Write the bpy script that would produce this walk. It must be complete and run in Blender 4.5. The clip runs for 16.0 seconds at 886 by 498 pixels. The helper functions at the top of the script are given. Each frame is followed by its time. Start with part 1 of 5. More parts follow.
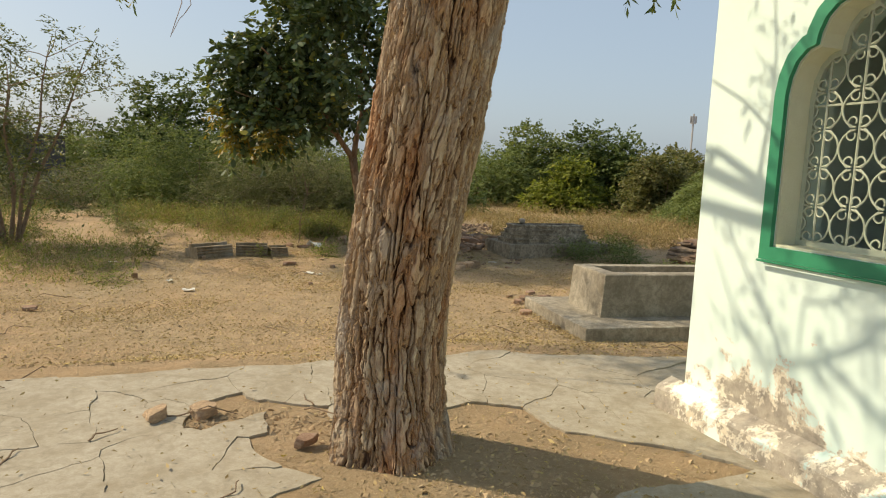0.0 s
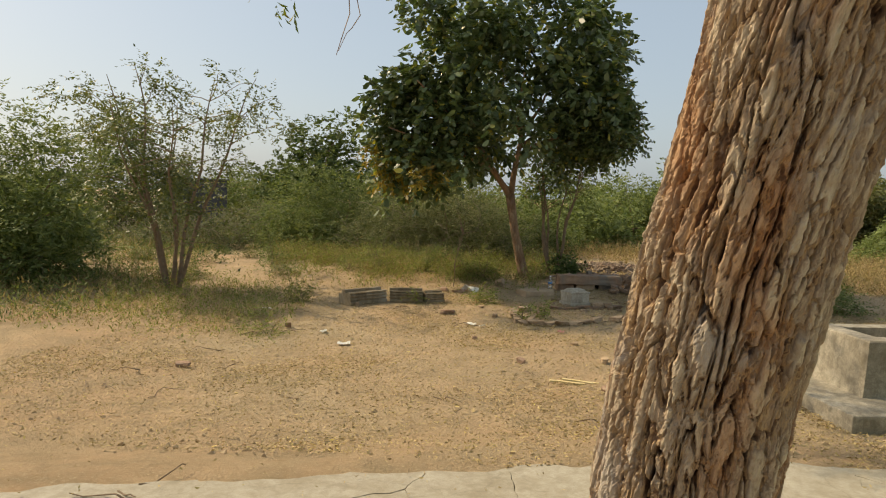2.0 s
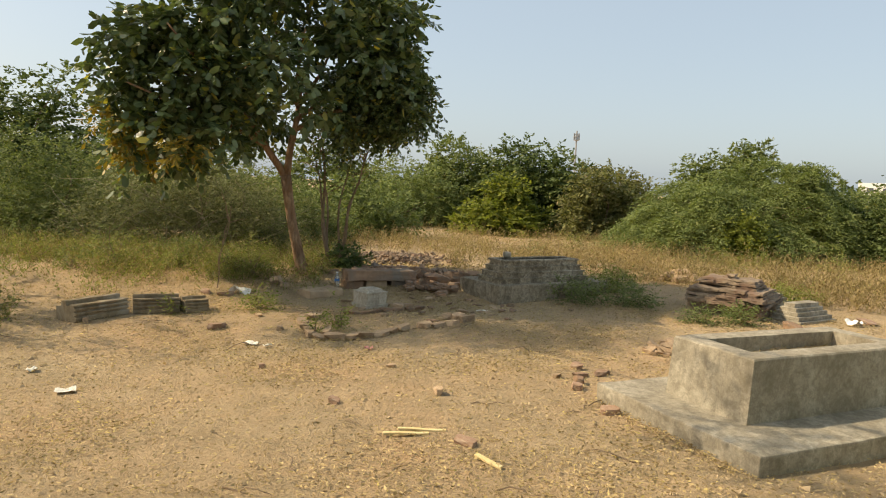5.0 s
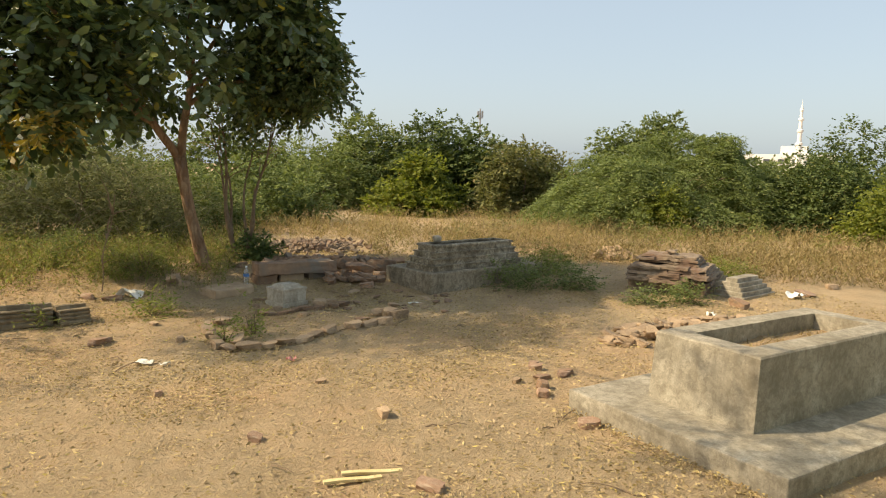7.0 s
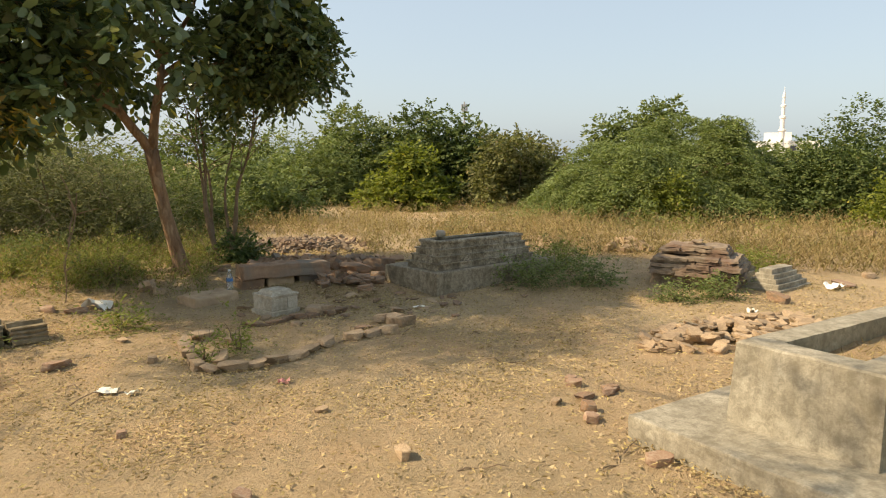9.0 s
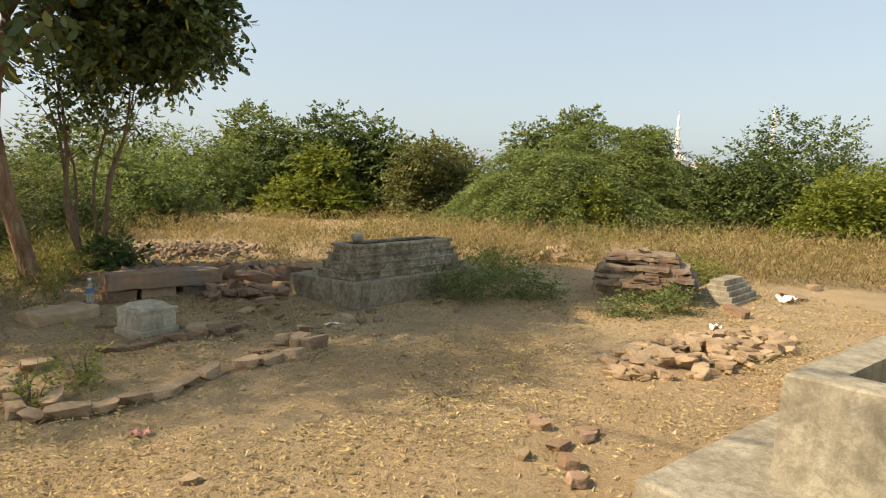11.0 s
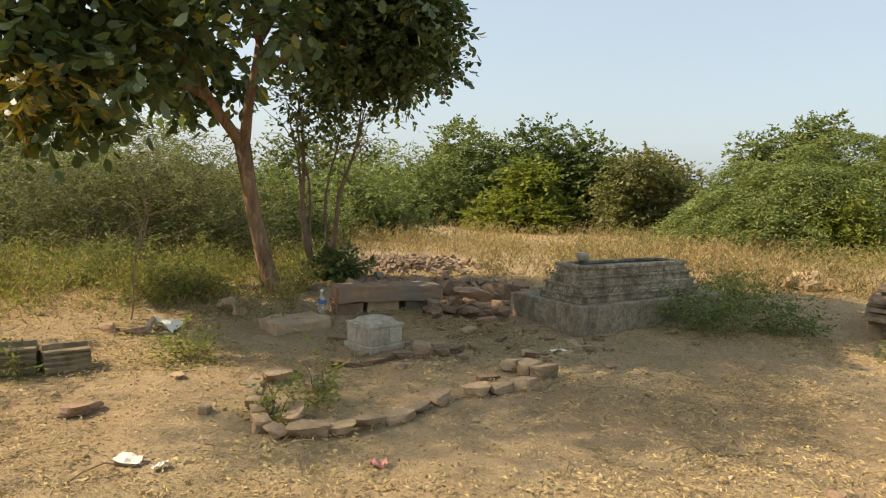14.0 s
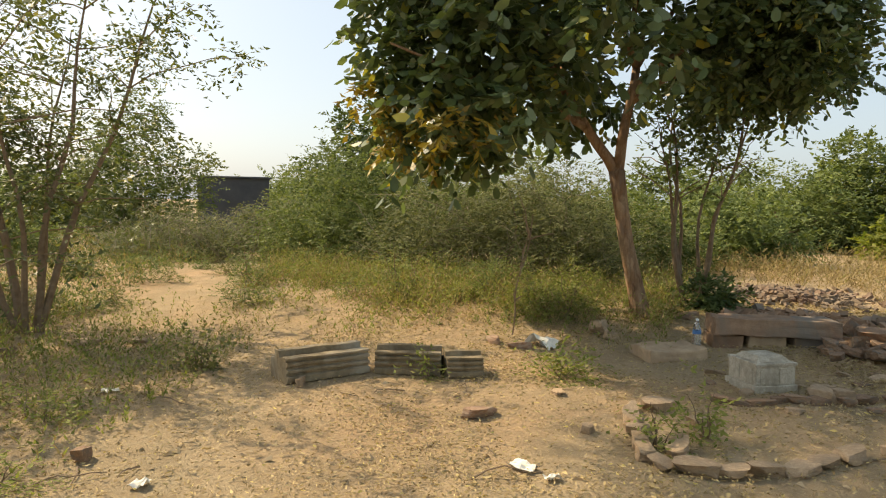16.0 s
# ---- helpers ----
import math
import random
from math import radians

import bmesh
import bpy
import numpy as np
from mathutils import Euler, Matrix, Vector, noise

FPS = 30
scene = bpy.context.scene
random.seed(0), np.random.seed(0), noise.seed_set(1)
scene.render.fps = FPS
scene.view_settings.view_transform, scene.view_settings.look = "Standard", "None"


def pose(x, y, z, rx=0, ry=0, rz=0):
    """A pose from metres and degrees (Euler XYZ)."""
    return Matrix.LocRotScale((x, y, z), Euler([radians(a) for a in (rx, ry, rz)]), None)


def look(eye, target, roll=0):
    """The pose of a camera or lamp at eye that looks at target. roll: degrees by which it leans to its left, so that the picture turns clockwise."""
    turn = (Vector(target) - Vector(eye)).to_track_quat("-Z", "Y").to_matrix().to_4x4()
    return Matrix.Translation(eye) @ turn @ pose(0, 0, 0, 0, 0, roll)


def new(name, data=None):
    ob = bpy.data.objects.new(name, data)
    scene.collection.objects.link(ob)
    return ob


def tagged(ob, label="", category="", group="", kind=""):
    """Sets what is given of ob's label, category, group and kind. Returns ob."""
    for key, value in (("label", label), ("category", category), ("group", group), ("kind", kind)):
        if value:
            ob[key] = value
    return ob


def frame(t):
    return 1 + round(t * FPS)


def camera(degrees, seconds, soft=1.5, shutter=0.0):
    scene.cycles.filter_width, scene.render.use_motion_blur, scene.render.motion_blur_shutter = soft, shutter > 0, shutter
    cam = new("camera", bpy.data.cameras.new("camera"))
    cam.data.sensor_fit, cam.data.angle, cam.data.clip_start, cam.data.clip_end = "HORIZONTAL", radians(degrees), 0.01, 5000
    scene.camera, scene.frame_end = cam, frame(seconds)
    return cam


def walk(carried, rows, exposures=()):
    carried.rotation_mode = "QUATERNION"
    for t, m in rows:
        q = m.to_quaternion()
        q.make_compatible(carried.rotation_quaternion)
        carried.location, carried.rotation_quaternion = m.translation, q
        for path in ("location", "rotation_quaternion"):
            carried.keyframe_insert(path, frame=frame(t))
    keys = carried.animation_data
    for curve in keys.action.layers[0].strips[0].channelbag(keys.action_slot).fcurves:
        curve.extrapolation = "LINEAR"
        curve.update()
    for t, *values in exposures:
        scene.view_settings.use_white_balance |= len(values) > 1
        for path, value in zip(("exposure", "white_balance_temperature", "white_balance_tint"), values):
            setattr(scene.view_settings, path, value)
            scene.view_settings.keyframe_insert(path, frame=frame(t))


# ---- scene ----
cam = camera(66.2, 16.0, 1.1)
PATH = [
    (0, (0.258, 0.702, 1.797), (0.09, 2.68, 1.554), 2.6),
    (0.5, (0.118, 0.9, 1.806), (-0.191, 2.859, 1.55), 0.7),
    (1, (-0.021, 1.225, 1.789), (-0.607, 3.117, 1.508), 1.3),
    (1.5, (-0.202, 1.566, 1.796), (-0.9, 3.427, 1.575), 2.6),
    (2, (-0.44, 1.873, 1.812), (-1.005, 3.785, 1.657), 1.4),
    (2.5, (-0.635, 2.2, 1.795), (-1.056, 4.149, 1.644), 1.5),
    (3, (-0.789, 2.52, 1.791), (-1.148, 4.471, 1.536), 1.3),
    (3.5, (-0.956, 2.826, 1.84), (-1.075, 4.813, 1.645), 0.9),
    (4, (-1.086, 3.147, 1.823), (-1.056, 5.129, 1.563), 1.0),
    (4.5, (-1.166, 3.432, 1.863), (-1.158, 5.416, 1.614), 2.1),
    (5, (-1.28, 3.694, 1.836), (-1.122, 5.679, 1.649), 2.8),
    (5.2, (-1.306, 3.808, 1.844), (-1.08, 5.78, 1.602), 1.5),
    (7.3, (-1.425, 4.971, 1.796), (-0.994, 6.91, 1.565), 1.5),
    (7.5, (-1.417, 5.092, 1.793), (-1.007, 7.037, 1.571), 1.5),
    (8, (-1.416, 5.324, 1.776), (-1.034, 7.266, 1.484), 1.5),
    (8.5, (-1.461, 5.56, 1.777), (-0.969, 7.474, 1.468), 1.0),
    (9, (-1.452, 5.797, 1.706), (-0.989, 7.726, 1.454), 0.1),
    (9.5, (-1.413, 6.129, 1.447), (-0.824, 8.034, 1.282), 1.4),
    (9.7, (-1.395, 6.273, 1.442), (-0.799, 8.163, 1.173), -0.2),
    (11.8, (-1.185, 7.487, 1.455), (-0.395, 9.315, 1.275), 1.8),
    (12, (-1.216, 7.553, 1.449), (-0.457, 9.388, 1.216), 0.4),
    (12.5, (-1.229, 7.603, 1.449), (-0.571, 9.478, 1.224), 0.3),
    (13, (-1.247, 7.615, 1.447), (-0.619, 9.499, 1.21), 1.0),
    (13.5, (-1.334, 7.635, 1.444), (-0.867, 9.569, 1.236), 1.1),
    (14, (-1.438, 7.632, 1.457), (-1.273, 9.616, 1.274), 1.6),
    (14.5, (-1.514, 7.644, 1.44), (-1.64, 9.632, 1.263), 1.4),
    (15, (-1.567, 7.628, 1.448), (-1.911, 9.592, 1.29), 2.2),
    (15.5, (-1.638, 7.612, 1.442), (-2.202, 9.525, 1.304), 1.8),
    (16, (-1.639, 7.597, 1.459), (-2.466, 9.413, 1.324), 0.9),
]
LIGHT = [(0, 0.0, 7600), (1.0, -0.05, 7750), (3.0, 0.13, 8200), (5.0, 0.28, 8200), (9.0, 0.40, 8200), (12.5, 0.40, 8200), (14.0, 0.45, 8200), (16.0, 0.47, 8200)]
walk(cam, [(t, look(eye, target, roll)) for t, eye, target, roll in PATH], [(t, stops, kelvin, 10) for t, stops, kelvin in LIGHT])

# ---- light ----
SUN = Vector((-0.992, 0.125, 0.0)).normalized()
SUN_EL = radians(44)
sun_dir = Vector((SUN.x * math.cos(SUN_EL), SUN.y * math.cos(SUN_EL), math.sin(SUN_EL)))
world = bpy.data.worlds.new("sky")
scene.world = world
world.use_nodes = True
wn = world.node_tree
sky = wn.nodes.new("ShaderNodeTexSky")
sky.sky_type, sky.sun_disc = "NISHITA", False
sky.sun_elevation, sky.sun_rotation = SUN_EL, math.atan2(SUN.x, SUN.y)
sky.air_density, sky.dust_density, sky.ozone_density = 1.0, 2.6, 1.5
# winter haze: the clear sky under a pale even veil
veil = wn.nodes.new("ShaderNodeMix")
veil.data_type = "RGBA"
veil.inputs[0].default_value = 0.46
veil.inputs[7].default_value = (4.3, 5.9, 8.2, 1)
wn.links.new(sky.outputs[0], veil.inputs[6])
wn.links.new(veil.outputs[2], wn.nodes["Background"].inputs[0])
wn.nodes["Background"].inputs[1].default_value = 0.124
sun = new("sun", bpy.data.lights.new("sun", "SUN"))
sun.data.energy, sun.data.angle, sun.data.color = 4.7, radians(0.6), (1.0, 0.90, 0.74)
sun.matrix_world = look(sun_dir * 40, (0, 0, 0))


# ---- materials ----
def material(name, rough=0.85, spec=0.3):
    m = bpy.data.materials.new(name)
    m.use_nodes = True
    nt = m.node_tree
    bsdf = nt.nodes["Principled BSDF"]
    bsdf.inputs["Roughness"].default_value = rough
    bsdf.inputs["Specular IOR Level"].default_value = spec
    return m, nt, bsdf


def coords(nt, scale=(1, 1, 1), rot=(0, 0, 0)):
    tc = nt.nodes.new("ShaderNodeTexCoord")
    mp = nt.nodes.new("ShaderNodeMapping")
    mp.inputs["Scale"].default_value = scale
    mp.inputs["Rotation"].default_value = rot
    nt.links.new(tc.outputs["Object"], mp.inputs["Vector"])
    return mp.outputs[0]


def noise_tex(nt, vec, scale, detail=6, rough=0.6, warp=0.0):
    n = nt.nodes.new("ShaderNodeTexNoise")
    n.inputs["Scale"].default_value = scale
    n.inputs["Detail"].default_value = detail
    n.inputs["Roughness"].default_value = rough
    n.inputs["Distortion"].default_value = warp
    nt.links.new(vec, n.inputs["Vector"])
    return n.outputs["Fac"]


def voronoi_tex(nt, vec, scale, feature="F1", rnd=1.0):
    n = nt.nodes.new("ShaderNodeTexVoronoi")
    n.feature = feature
    n.inputs["Scale"].default_value = scale
    n.inputs["Randomness"].default_value = rnd
    nt.links.new(vec, n.inputs["Vector"])
    return n.outputs["Distance"]


def ramp(nt, fac, stops):
    r = nt.nodes.new("ShaderNodeValToRGB")
    el = r.color_ramp.elements
    while len(el) < len(stops):
        el.new(0.5)
    for e, (p, c) in zip(el, stops):
        e.position = p
        e.color = (*c, 1) if len(c) == 3 else c
    nt.links.new(fac, r.inputs[0])
    return r.outputs[0]


def mix(nt, fac, a, b, mode="MIX"):
    n = nt.nodes.new("ShaderNodeMix")
    n.data_type, n.blend_type = "RGBA", mode
    for sock, v in ((n.inputs[0], fac), (n.inputs[6], a), (n.inputs[7], b)):
        if isinstance(v, (int, float)):
            sock.default_value = v
        elif isinstance(v, tuple):
            sock.default_value = (*v, 1)
        else:
            nt.links.new(v, sock)
    return n.outputs[2]


def math_node(nt, op, a, b=0.0):
    n = nt.nodes.new("ShaderNodeMath")
    n.operation = op
    for sock, v in ((n.inputs[0], a), (n.inputs[1], b)):
        if isinstance(v, (int, float)):
            sock.default_value = v
        else:
            nt.links.new(v, sock)
    return n.outputs[0]


def bump(nt, bsdf, height, strength=0.4, dist=0.01):
    b = nt.nodes.new("ShaderNodeBump")
    b.inputs["Strength"].default_value = strength
    b.inputs["Distance"].default_value = dist
    nt.links.new(height, b.inputs["Height"])
    nt.links.new(b.outputs[0], bsdf.inputs["Normal"])


def mat_simple(name, c1, c2, scale=8, rough=0.85, bump_amt=0.3, bump_scale=40, dist=0.01, c3=None, spec=0.25, stretch=(1, 1, 1), rnd=0.0):
    m, nt, bsdf = material(name, rough, spec)
    v = coords(nt, stretch)
    a = noise_tex(nt, v, scale, 7, 0.65)
    col = ramp(nt, a, [(0.3, c1), (0.7, c2)])
    if c3:
        b = noise_tex(nt, v, scale * 0.27, 4, 0.6, 0.6)
        col = mix(nt, ramp(nt, b, [(0.48, (0, 0, 0)), (0.64, (1, 1, 1))]), col, c3)
    if rnd:
        oi = nt.nodes.new("ShaderNodeObjectInfo")
        hs = nt.nodes.new("ShaderNodeHueSaturation")
        nt.links.new(math_node(nt, "ADD", math_node(nt, "MULTIPLY", oi.outputs["Random"], rnd), 1 - rnd / 2), hs.inputs["Value"])
        nt.links.new(col, hs.inputs["Color"])
        col = hs.outputs[0]
    nt.links.new(col, bsdf.inputs["Base Color"])
    bump(nt, bsdf, noise_tex(nt, v, bump_scale, 8, 0.7), bump_amt, dist)
    return m


def mat_leaf(name, dark, light, third=None, trans=0.3, rough=0.45, spec=0.4):
    m, nt, bsdf = material(name, rough, spec)
    geo = nt.nodes.new("ShaderNodeNewGeometry")
    stops = [(0.0, dark), (0.75, light)] + ([(0.93, light), (1.0, third)] if third else [])
    col = ramp(nt, geo.outputs["Random Per Island"], stops)
    v = coords(nt)
    col = mix(nt, ramp(nt, noise_tex(nt, v, 0.9, 3), [(0.35, (0, 0, 0)), (0.7, (1, 1, 1))]), col, mix(nt, 1.0, col, (0.72, 0.74, 0.66), "MULTIPLY"))
    nt.links.new(col, bsdf.inputs["Base Color"])
    tr = nt.nodes.new("ShaderNodeBsdfTranslucent")
    bright = mix(nt, 1.0, col, (1.25, 1.3, 0.7), "MULTIPLY")
    nt.links.new(bright, tr.inputs["Color"])
    mx = nt.nodes.new("ShaderNodeMixShader")
    mx.inputs[0].default_value = trans
    nt.links.new(bsdf.outputs[0], mx.inputs[1])
    nt.links.new(tr.outputs[0], mx.inputs[2])
    nt.links.new(mx.outputs[0], nt.nodes["Material Output"].inputs["Surface"])
    return m


def mat_ground():
    m, nt, bsdf = material("dry_earth", 0.95, 0.1)
    v = coords(nt)
    big = noise_tex(nt, v, 0.35, 5, 0.6, 0.4)
    mid = noise_tex(nt, v, 2.3, 7, 0.68, 0.3)
    grain = noise_tex(nt, v, 11, 9, 0.78)
    fine = noise_tex(nt, v, 45, 9, 0.8)
    col = ramp(nt, big, [(0.32, (0.455, 0.30, 0.175)), (0.52, (0.435, 0.32, 0.197)), (0.7, (0.40, 0.325, 0.212))])
    col = mix(nt, ramp(nt, mid, [(0.42, (0, 0, 0)), (0.68, (0.9, 0.9, 0.9))]), col, (0.30, 0.23, 0.14))
    col = mix(nt, ramp(nt, grain, [(0.34, (0.5, 0.5, 0.5)), (0.5, (0, 0, 0))]), col, (0.33, 0.225, 0.125))
    col = mix(nt, ramp(nt, fine, [(0.52, (0, 0, 0)), (0.66, (0.8, 0.8, 0.8))]), col, (0.56, 0.45, 0.29))
    col = mix(nt, ramp(nt, fine, [(0.32, (0.5, 0.5, 0.5)), (0.42, (0, 0, 0))]), col, (0.27, 0.185, 0.105))
    nt.links.new(col, bsdf.inputs["Base Color"])
    h = math_node(nt, "ADD", math_node(nt, "MULTIPLY", mid, 1.6), math_node(nt, "ADD", grain, math_node(nt, "MULTIPLY", fine, 0.5)))
    bump(nt, bsdf, h, 1.0, 0.032)
    return m


def mat_concrete(name, base, dark, light, stain=0.5, cracks=0.0):
    m, nt, bsdf = material(name, 0.88, 0.2)
    v = coords(nt)
    a = noise_tex(nt, v, 3.1, 7, 0.7, 0.5)
    col = ramp(nt, a, [(0.3, dark), (0.5, base), (0.72, light)])
    fine = noise_tex(nt, v, 70, 6, 0.8)
    col = mix(nt, ramp(nt, fine, [(0.3, (stain, stain, stain)), (0.6, (0, 0, 0))]), col, dark)
    mott = noise_tex(nt, v, 14, 8, 0.75, 0.4)
    col = mix(nt, ramp(nt, mott, [(0.40, (stain, stain, stain)), (0.56, (0, 0, 0))]), col, tuple(c * 0.8 for c in dark))
    run = noise_tex(nt, coords(nt, (7, 7, 0.7)), 2.0, 5, 0.65)
    col = mix(nt, ramp(nt, run, [(0.5, (0, 0, 0)), (0.75, (stain, stain, stain))]), col, dark)
    warp = nt.nodes.new("ShaderNodeTexNoise")
    warp.inputs["Scale"].default_value, warp.inputs["Detail"].default_value = 2.4, 6.0
    nt.links.new(v, warp.inputs["Vector"])
    bent = nt.nodes.new("ShaderNodeMix")
    bent.data_type = "VECTOR"
    bent.inputs[0].default_value = 0.35
    nt.links.new(v, bent.inputs[4])
    nt.links.new(warp.outputs["Color"], bent.inputs[5])
    vo = voronoi_tex(nt, bent.outputs[1], 1.6, "DISTANCE_TO_EDGE")
    wob = math_node(nt, "ADD", vo, math_node(nt, "MULTIPLY", a, 0.06))
    col = mix(nt, ramp(nt, wob, [(0.030, (cracks, cracks, cracks)), (0.036, (0, 0, 0))]), col, tuple(c * 0.45 for c in dark))
    nt.links.new(col, bsdf.inputs["Base Color"])
    bump(nt, bsdf, math_node(nt, "ADD", math_node(nt, "MULTIPLY", a, 0.8), fine), 0.35, 0.008)
    return m


def mat_wall():
    m, nt, bsdf = material("mint_lime_wash", 0.85, 0.2)
    v = coords(nt)
    tc = nt.nodes.new("ShaderNodeTexCoord")
    sep = nt.nodes.new("ShaderNodeSeparateXYZ")
    nt.links.new(tc.outputs["Object"], sep.inputs[0])
    n1 = noise_tex(nt, v, 2.6, 9, 0.62, 0.3)
    n2 = noise_tex(nt, v, 2.0, 4, 0.5)
    col = ramp(nt, n2, [(0.3, (0.66, 0.82, 0.75)), (0.7, (0.72, 0.86, 0.80))])
    # flaking paint: more of it low on the wall
    low = math_node(nt, "MULTIPLY", math_node(nt, "SUBTRACT", 1.0, sep.outputs["Z"]), 0.30)
    spots = noise_tex(nt, v, 26, 8, 0.8)
    wear = math_node(nt, "ADD", math_node(nt, "ADD", n1, low), math_node(nt, "MULTIPLY", math_node(nt, "SUBTRACT", spots, 0.5), 0.16))
    mask = ramp(nt, wear, [(0.655, (0, 0, 0)), (0.668, (1, 1, 1))])
    deep = ramp(nt, math_node(nt, "ADD", wear, math_node(nt, "MULTIPLY", math_node(nt, "SUBTRACT", spots, 0.5), 0.25)), [(0.69, (0, 0, 0)), (0.71, (1, 1, 1))])
    under = ramp(nt, noise_tex(nt, v, 14, 7, 0.7), [(0.35, (0.27, 0.24, 0.20)), (0.6, (0.42, 0.38, 0.31))])
    pale = ramp(nt, noise_tex(nt, v, 9, 6, 0.7), [(0.35, (0.62, 0.55, 0.42)), (0.65, (0.78, 0.74, 0.62))])
    col = mix(nt, mask, col, mix(nt, deep, pale, under))
    nt.links.new(col, bsdf.inputs["Base Color"])
    inv = math_node(nt, "MULTIPLY", mask, -1.0)
    bump(nt, bsdf, math_node(nt, "ADD", inv, math_node(nt, "MULTIPLY", noise_tex(nt, v, 30, 8, 0.7), 0.5)), 0.4, 0.006)
    return m


def mat_bark(name, outer, grey, inner, scale=1.0, crack=0.35):
    m, nt, bsdf = material(name, 0.92, 0.12)
    v = coords(nt, (1, 1, 0.13))
    wob = nt.nodes.new("ShaderNodeMix")
    wob.data_type = "VECTOR"
    wob.inputs[0].default_value = 0.06
    nz = nt.nodes.new("ShaderNodeTexNoise")
    nz.inputs["Scale"].default_value = 9.0
    nz.inputs["Detail"].default_value = 5.0
    nt.links.new(coords(nt), nz.inputs["Vector"])
    nt.links.new(v, wob.inputs[4])
    nt.links.new(nz.outputs["Color"], wob.inputs[5])
    w = wob.outputs[1]
    a = noise_tex(nt, coords(nt, (1, 1, 0.45)), 13 * scale, 8, 0.72, 0.3)
    b = noise_tex(nt, coords(nt, (1, 1, 0.35)), 3.6 * scale, 4, 0.6, 0.5)
    col = ramp(nt, a, [(0.30, tuple(c * 0.5 for c in outer)), (0.45, outer), (0.58, grey), (0.74, tuple(min(1, c * 1.3) for c in grey))])
    col = mix(nt, ramp(nt, b, [(0.54, (0, 0, 0)), (0.66, (0.7, 0.7, 0.7))]), col, mix(nt, 1.0, col, inner, "MULTIPLY"))
    lich = noise_tex(nt, coords(nt, (1, 1, 0.5)), 7.0 * scale, 6, 0.65, 0.8)
    col = mix(nt, ramp(nt, lich, [(0.52, (0, 0, 0)), (0.60, (0.8, 0.8, 0.8))]), col, tuple(c * 0.72 + 0.06 for c in outer))
    edge = voronoi_tex(nt, w, 15 * scale, "DISTANCE_TO_EDGE")
    edge2 = voronoi_tex(nt, w, 42 * scale, "DISTANCE_TO_EDGE")
    gap = ramp(nt, edge, [(0.02, (crack, crack, crack)), (0.07, (0, 0, 0))])
    col = mix(nt, gap, col, tuple(c * 0.22 for c in outer))
    col = mix(nt, ramp(nt, edge2, [(0.02, (crack * 0.3, crack * 0.3, crack * 0.3)), (0.12, (0, 0, 0))]), col, tuple(c * 0.3 for c in outer))
    nt.links.new(col, bsdf.inputs["Base Color"])
    h = math_node(nt, "ADD", math_node(nt, "MULTIPLY", math_node(nt, "MINIMUM", edge, 0.2), 5.0), math_node(nt, "ADD", a, math_node(nt, "MULTIPLY", math_node(nt, "MINIMUM", edge2, 0.2), 2.0)))
    bump(nt, bsdf, h, 0.7, 0.008)
    return m


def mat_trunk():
    """Bark in layers: red-brown inner bark, ochre cork, weathered grey scales; fissure shade is coloured in too."""
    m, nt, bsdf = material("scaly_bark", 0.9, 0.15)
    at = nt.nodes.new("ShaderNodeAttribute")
    at.attribute_name = "layer_depth"
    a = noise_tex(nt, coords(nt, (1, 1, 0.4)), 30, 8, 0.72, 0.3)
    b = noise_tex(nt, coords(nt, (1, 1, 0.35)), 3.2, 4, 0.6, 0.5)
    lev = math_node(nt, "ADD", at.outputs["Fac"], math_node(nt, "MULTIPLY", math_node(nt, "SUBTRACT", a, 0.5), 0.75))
    # lowest stops: inner bark, darkened further to put fissure shade into the colour
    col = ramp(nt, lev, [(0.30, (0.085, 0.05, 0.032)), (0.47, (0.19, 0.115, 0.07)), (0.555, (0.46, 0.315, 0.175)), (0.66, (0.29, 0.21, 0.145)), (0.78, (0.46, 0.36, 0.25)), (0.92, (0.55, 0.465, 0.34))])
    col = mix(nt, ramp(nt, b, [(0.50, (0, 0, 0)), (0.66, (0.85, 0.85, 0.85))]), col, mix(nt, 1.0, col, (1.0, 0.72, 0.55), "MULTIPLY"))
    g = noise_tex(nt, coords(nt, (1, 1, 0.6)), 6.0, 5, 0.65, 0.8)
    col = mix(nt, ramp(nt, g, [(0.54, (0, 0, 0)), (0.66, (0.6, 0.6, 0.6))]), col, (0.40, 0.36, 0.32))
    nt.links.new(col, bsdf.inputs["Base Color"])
    fib = noise_tex(nt, coords(nt, (1, 1, 0.18)), 95, 6, 0.75)
    bump(nt, bsdf, math_node(nt, "ADD", a, math_node(nt, "MULTIPLY", fib, 0.7)), 0.95, 0.010)
    return m


M_GROUND = mat_ground()
M_PAVE = mat_concrete("cracked_pavement", (0.385, 0.35, 0.275), (0.28, 0.24, 0.17), (0.45, 0.415, 0.335), 0.45, 0.2)
M_CONC = mat_concrete("grave_concrete", (0.36, 0.325, 0.255), (0.19, 0.165, 0.12), (0.50, 0.46, 0.37), 0.6)
M_TOMB = mat_concrete("weathered_plaster", (0.42, 0.36, 0.26), (0.10, 0.08, 0.055), (0.70, 0.63, 0.50), 0.75)
M_BASE = mat_concrete("dark_stained_plaster", (0.36, 0.305, 0.22), (0.11, 0.09, 0.062), (0.47, 0.41, 0.31), 0.6)
M_POST = mat_concrete("pale_plaster", (0.52, 0.465, 0.37), (0.27, 0.235, 0.175), (0.64, 0.585, 0.48), 0.5)
M_WALL = mat_wall()
M_INNER = mat_simple("inner_plaster", (0.55, 0.60, 0.53), (0.66, 0.70, 0.63), 5)
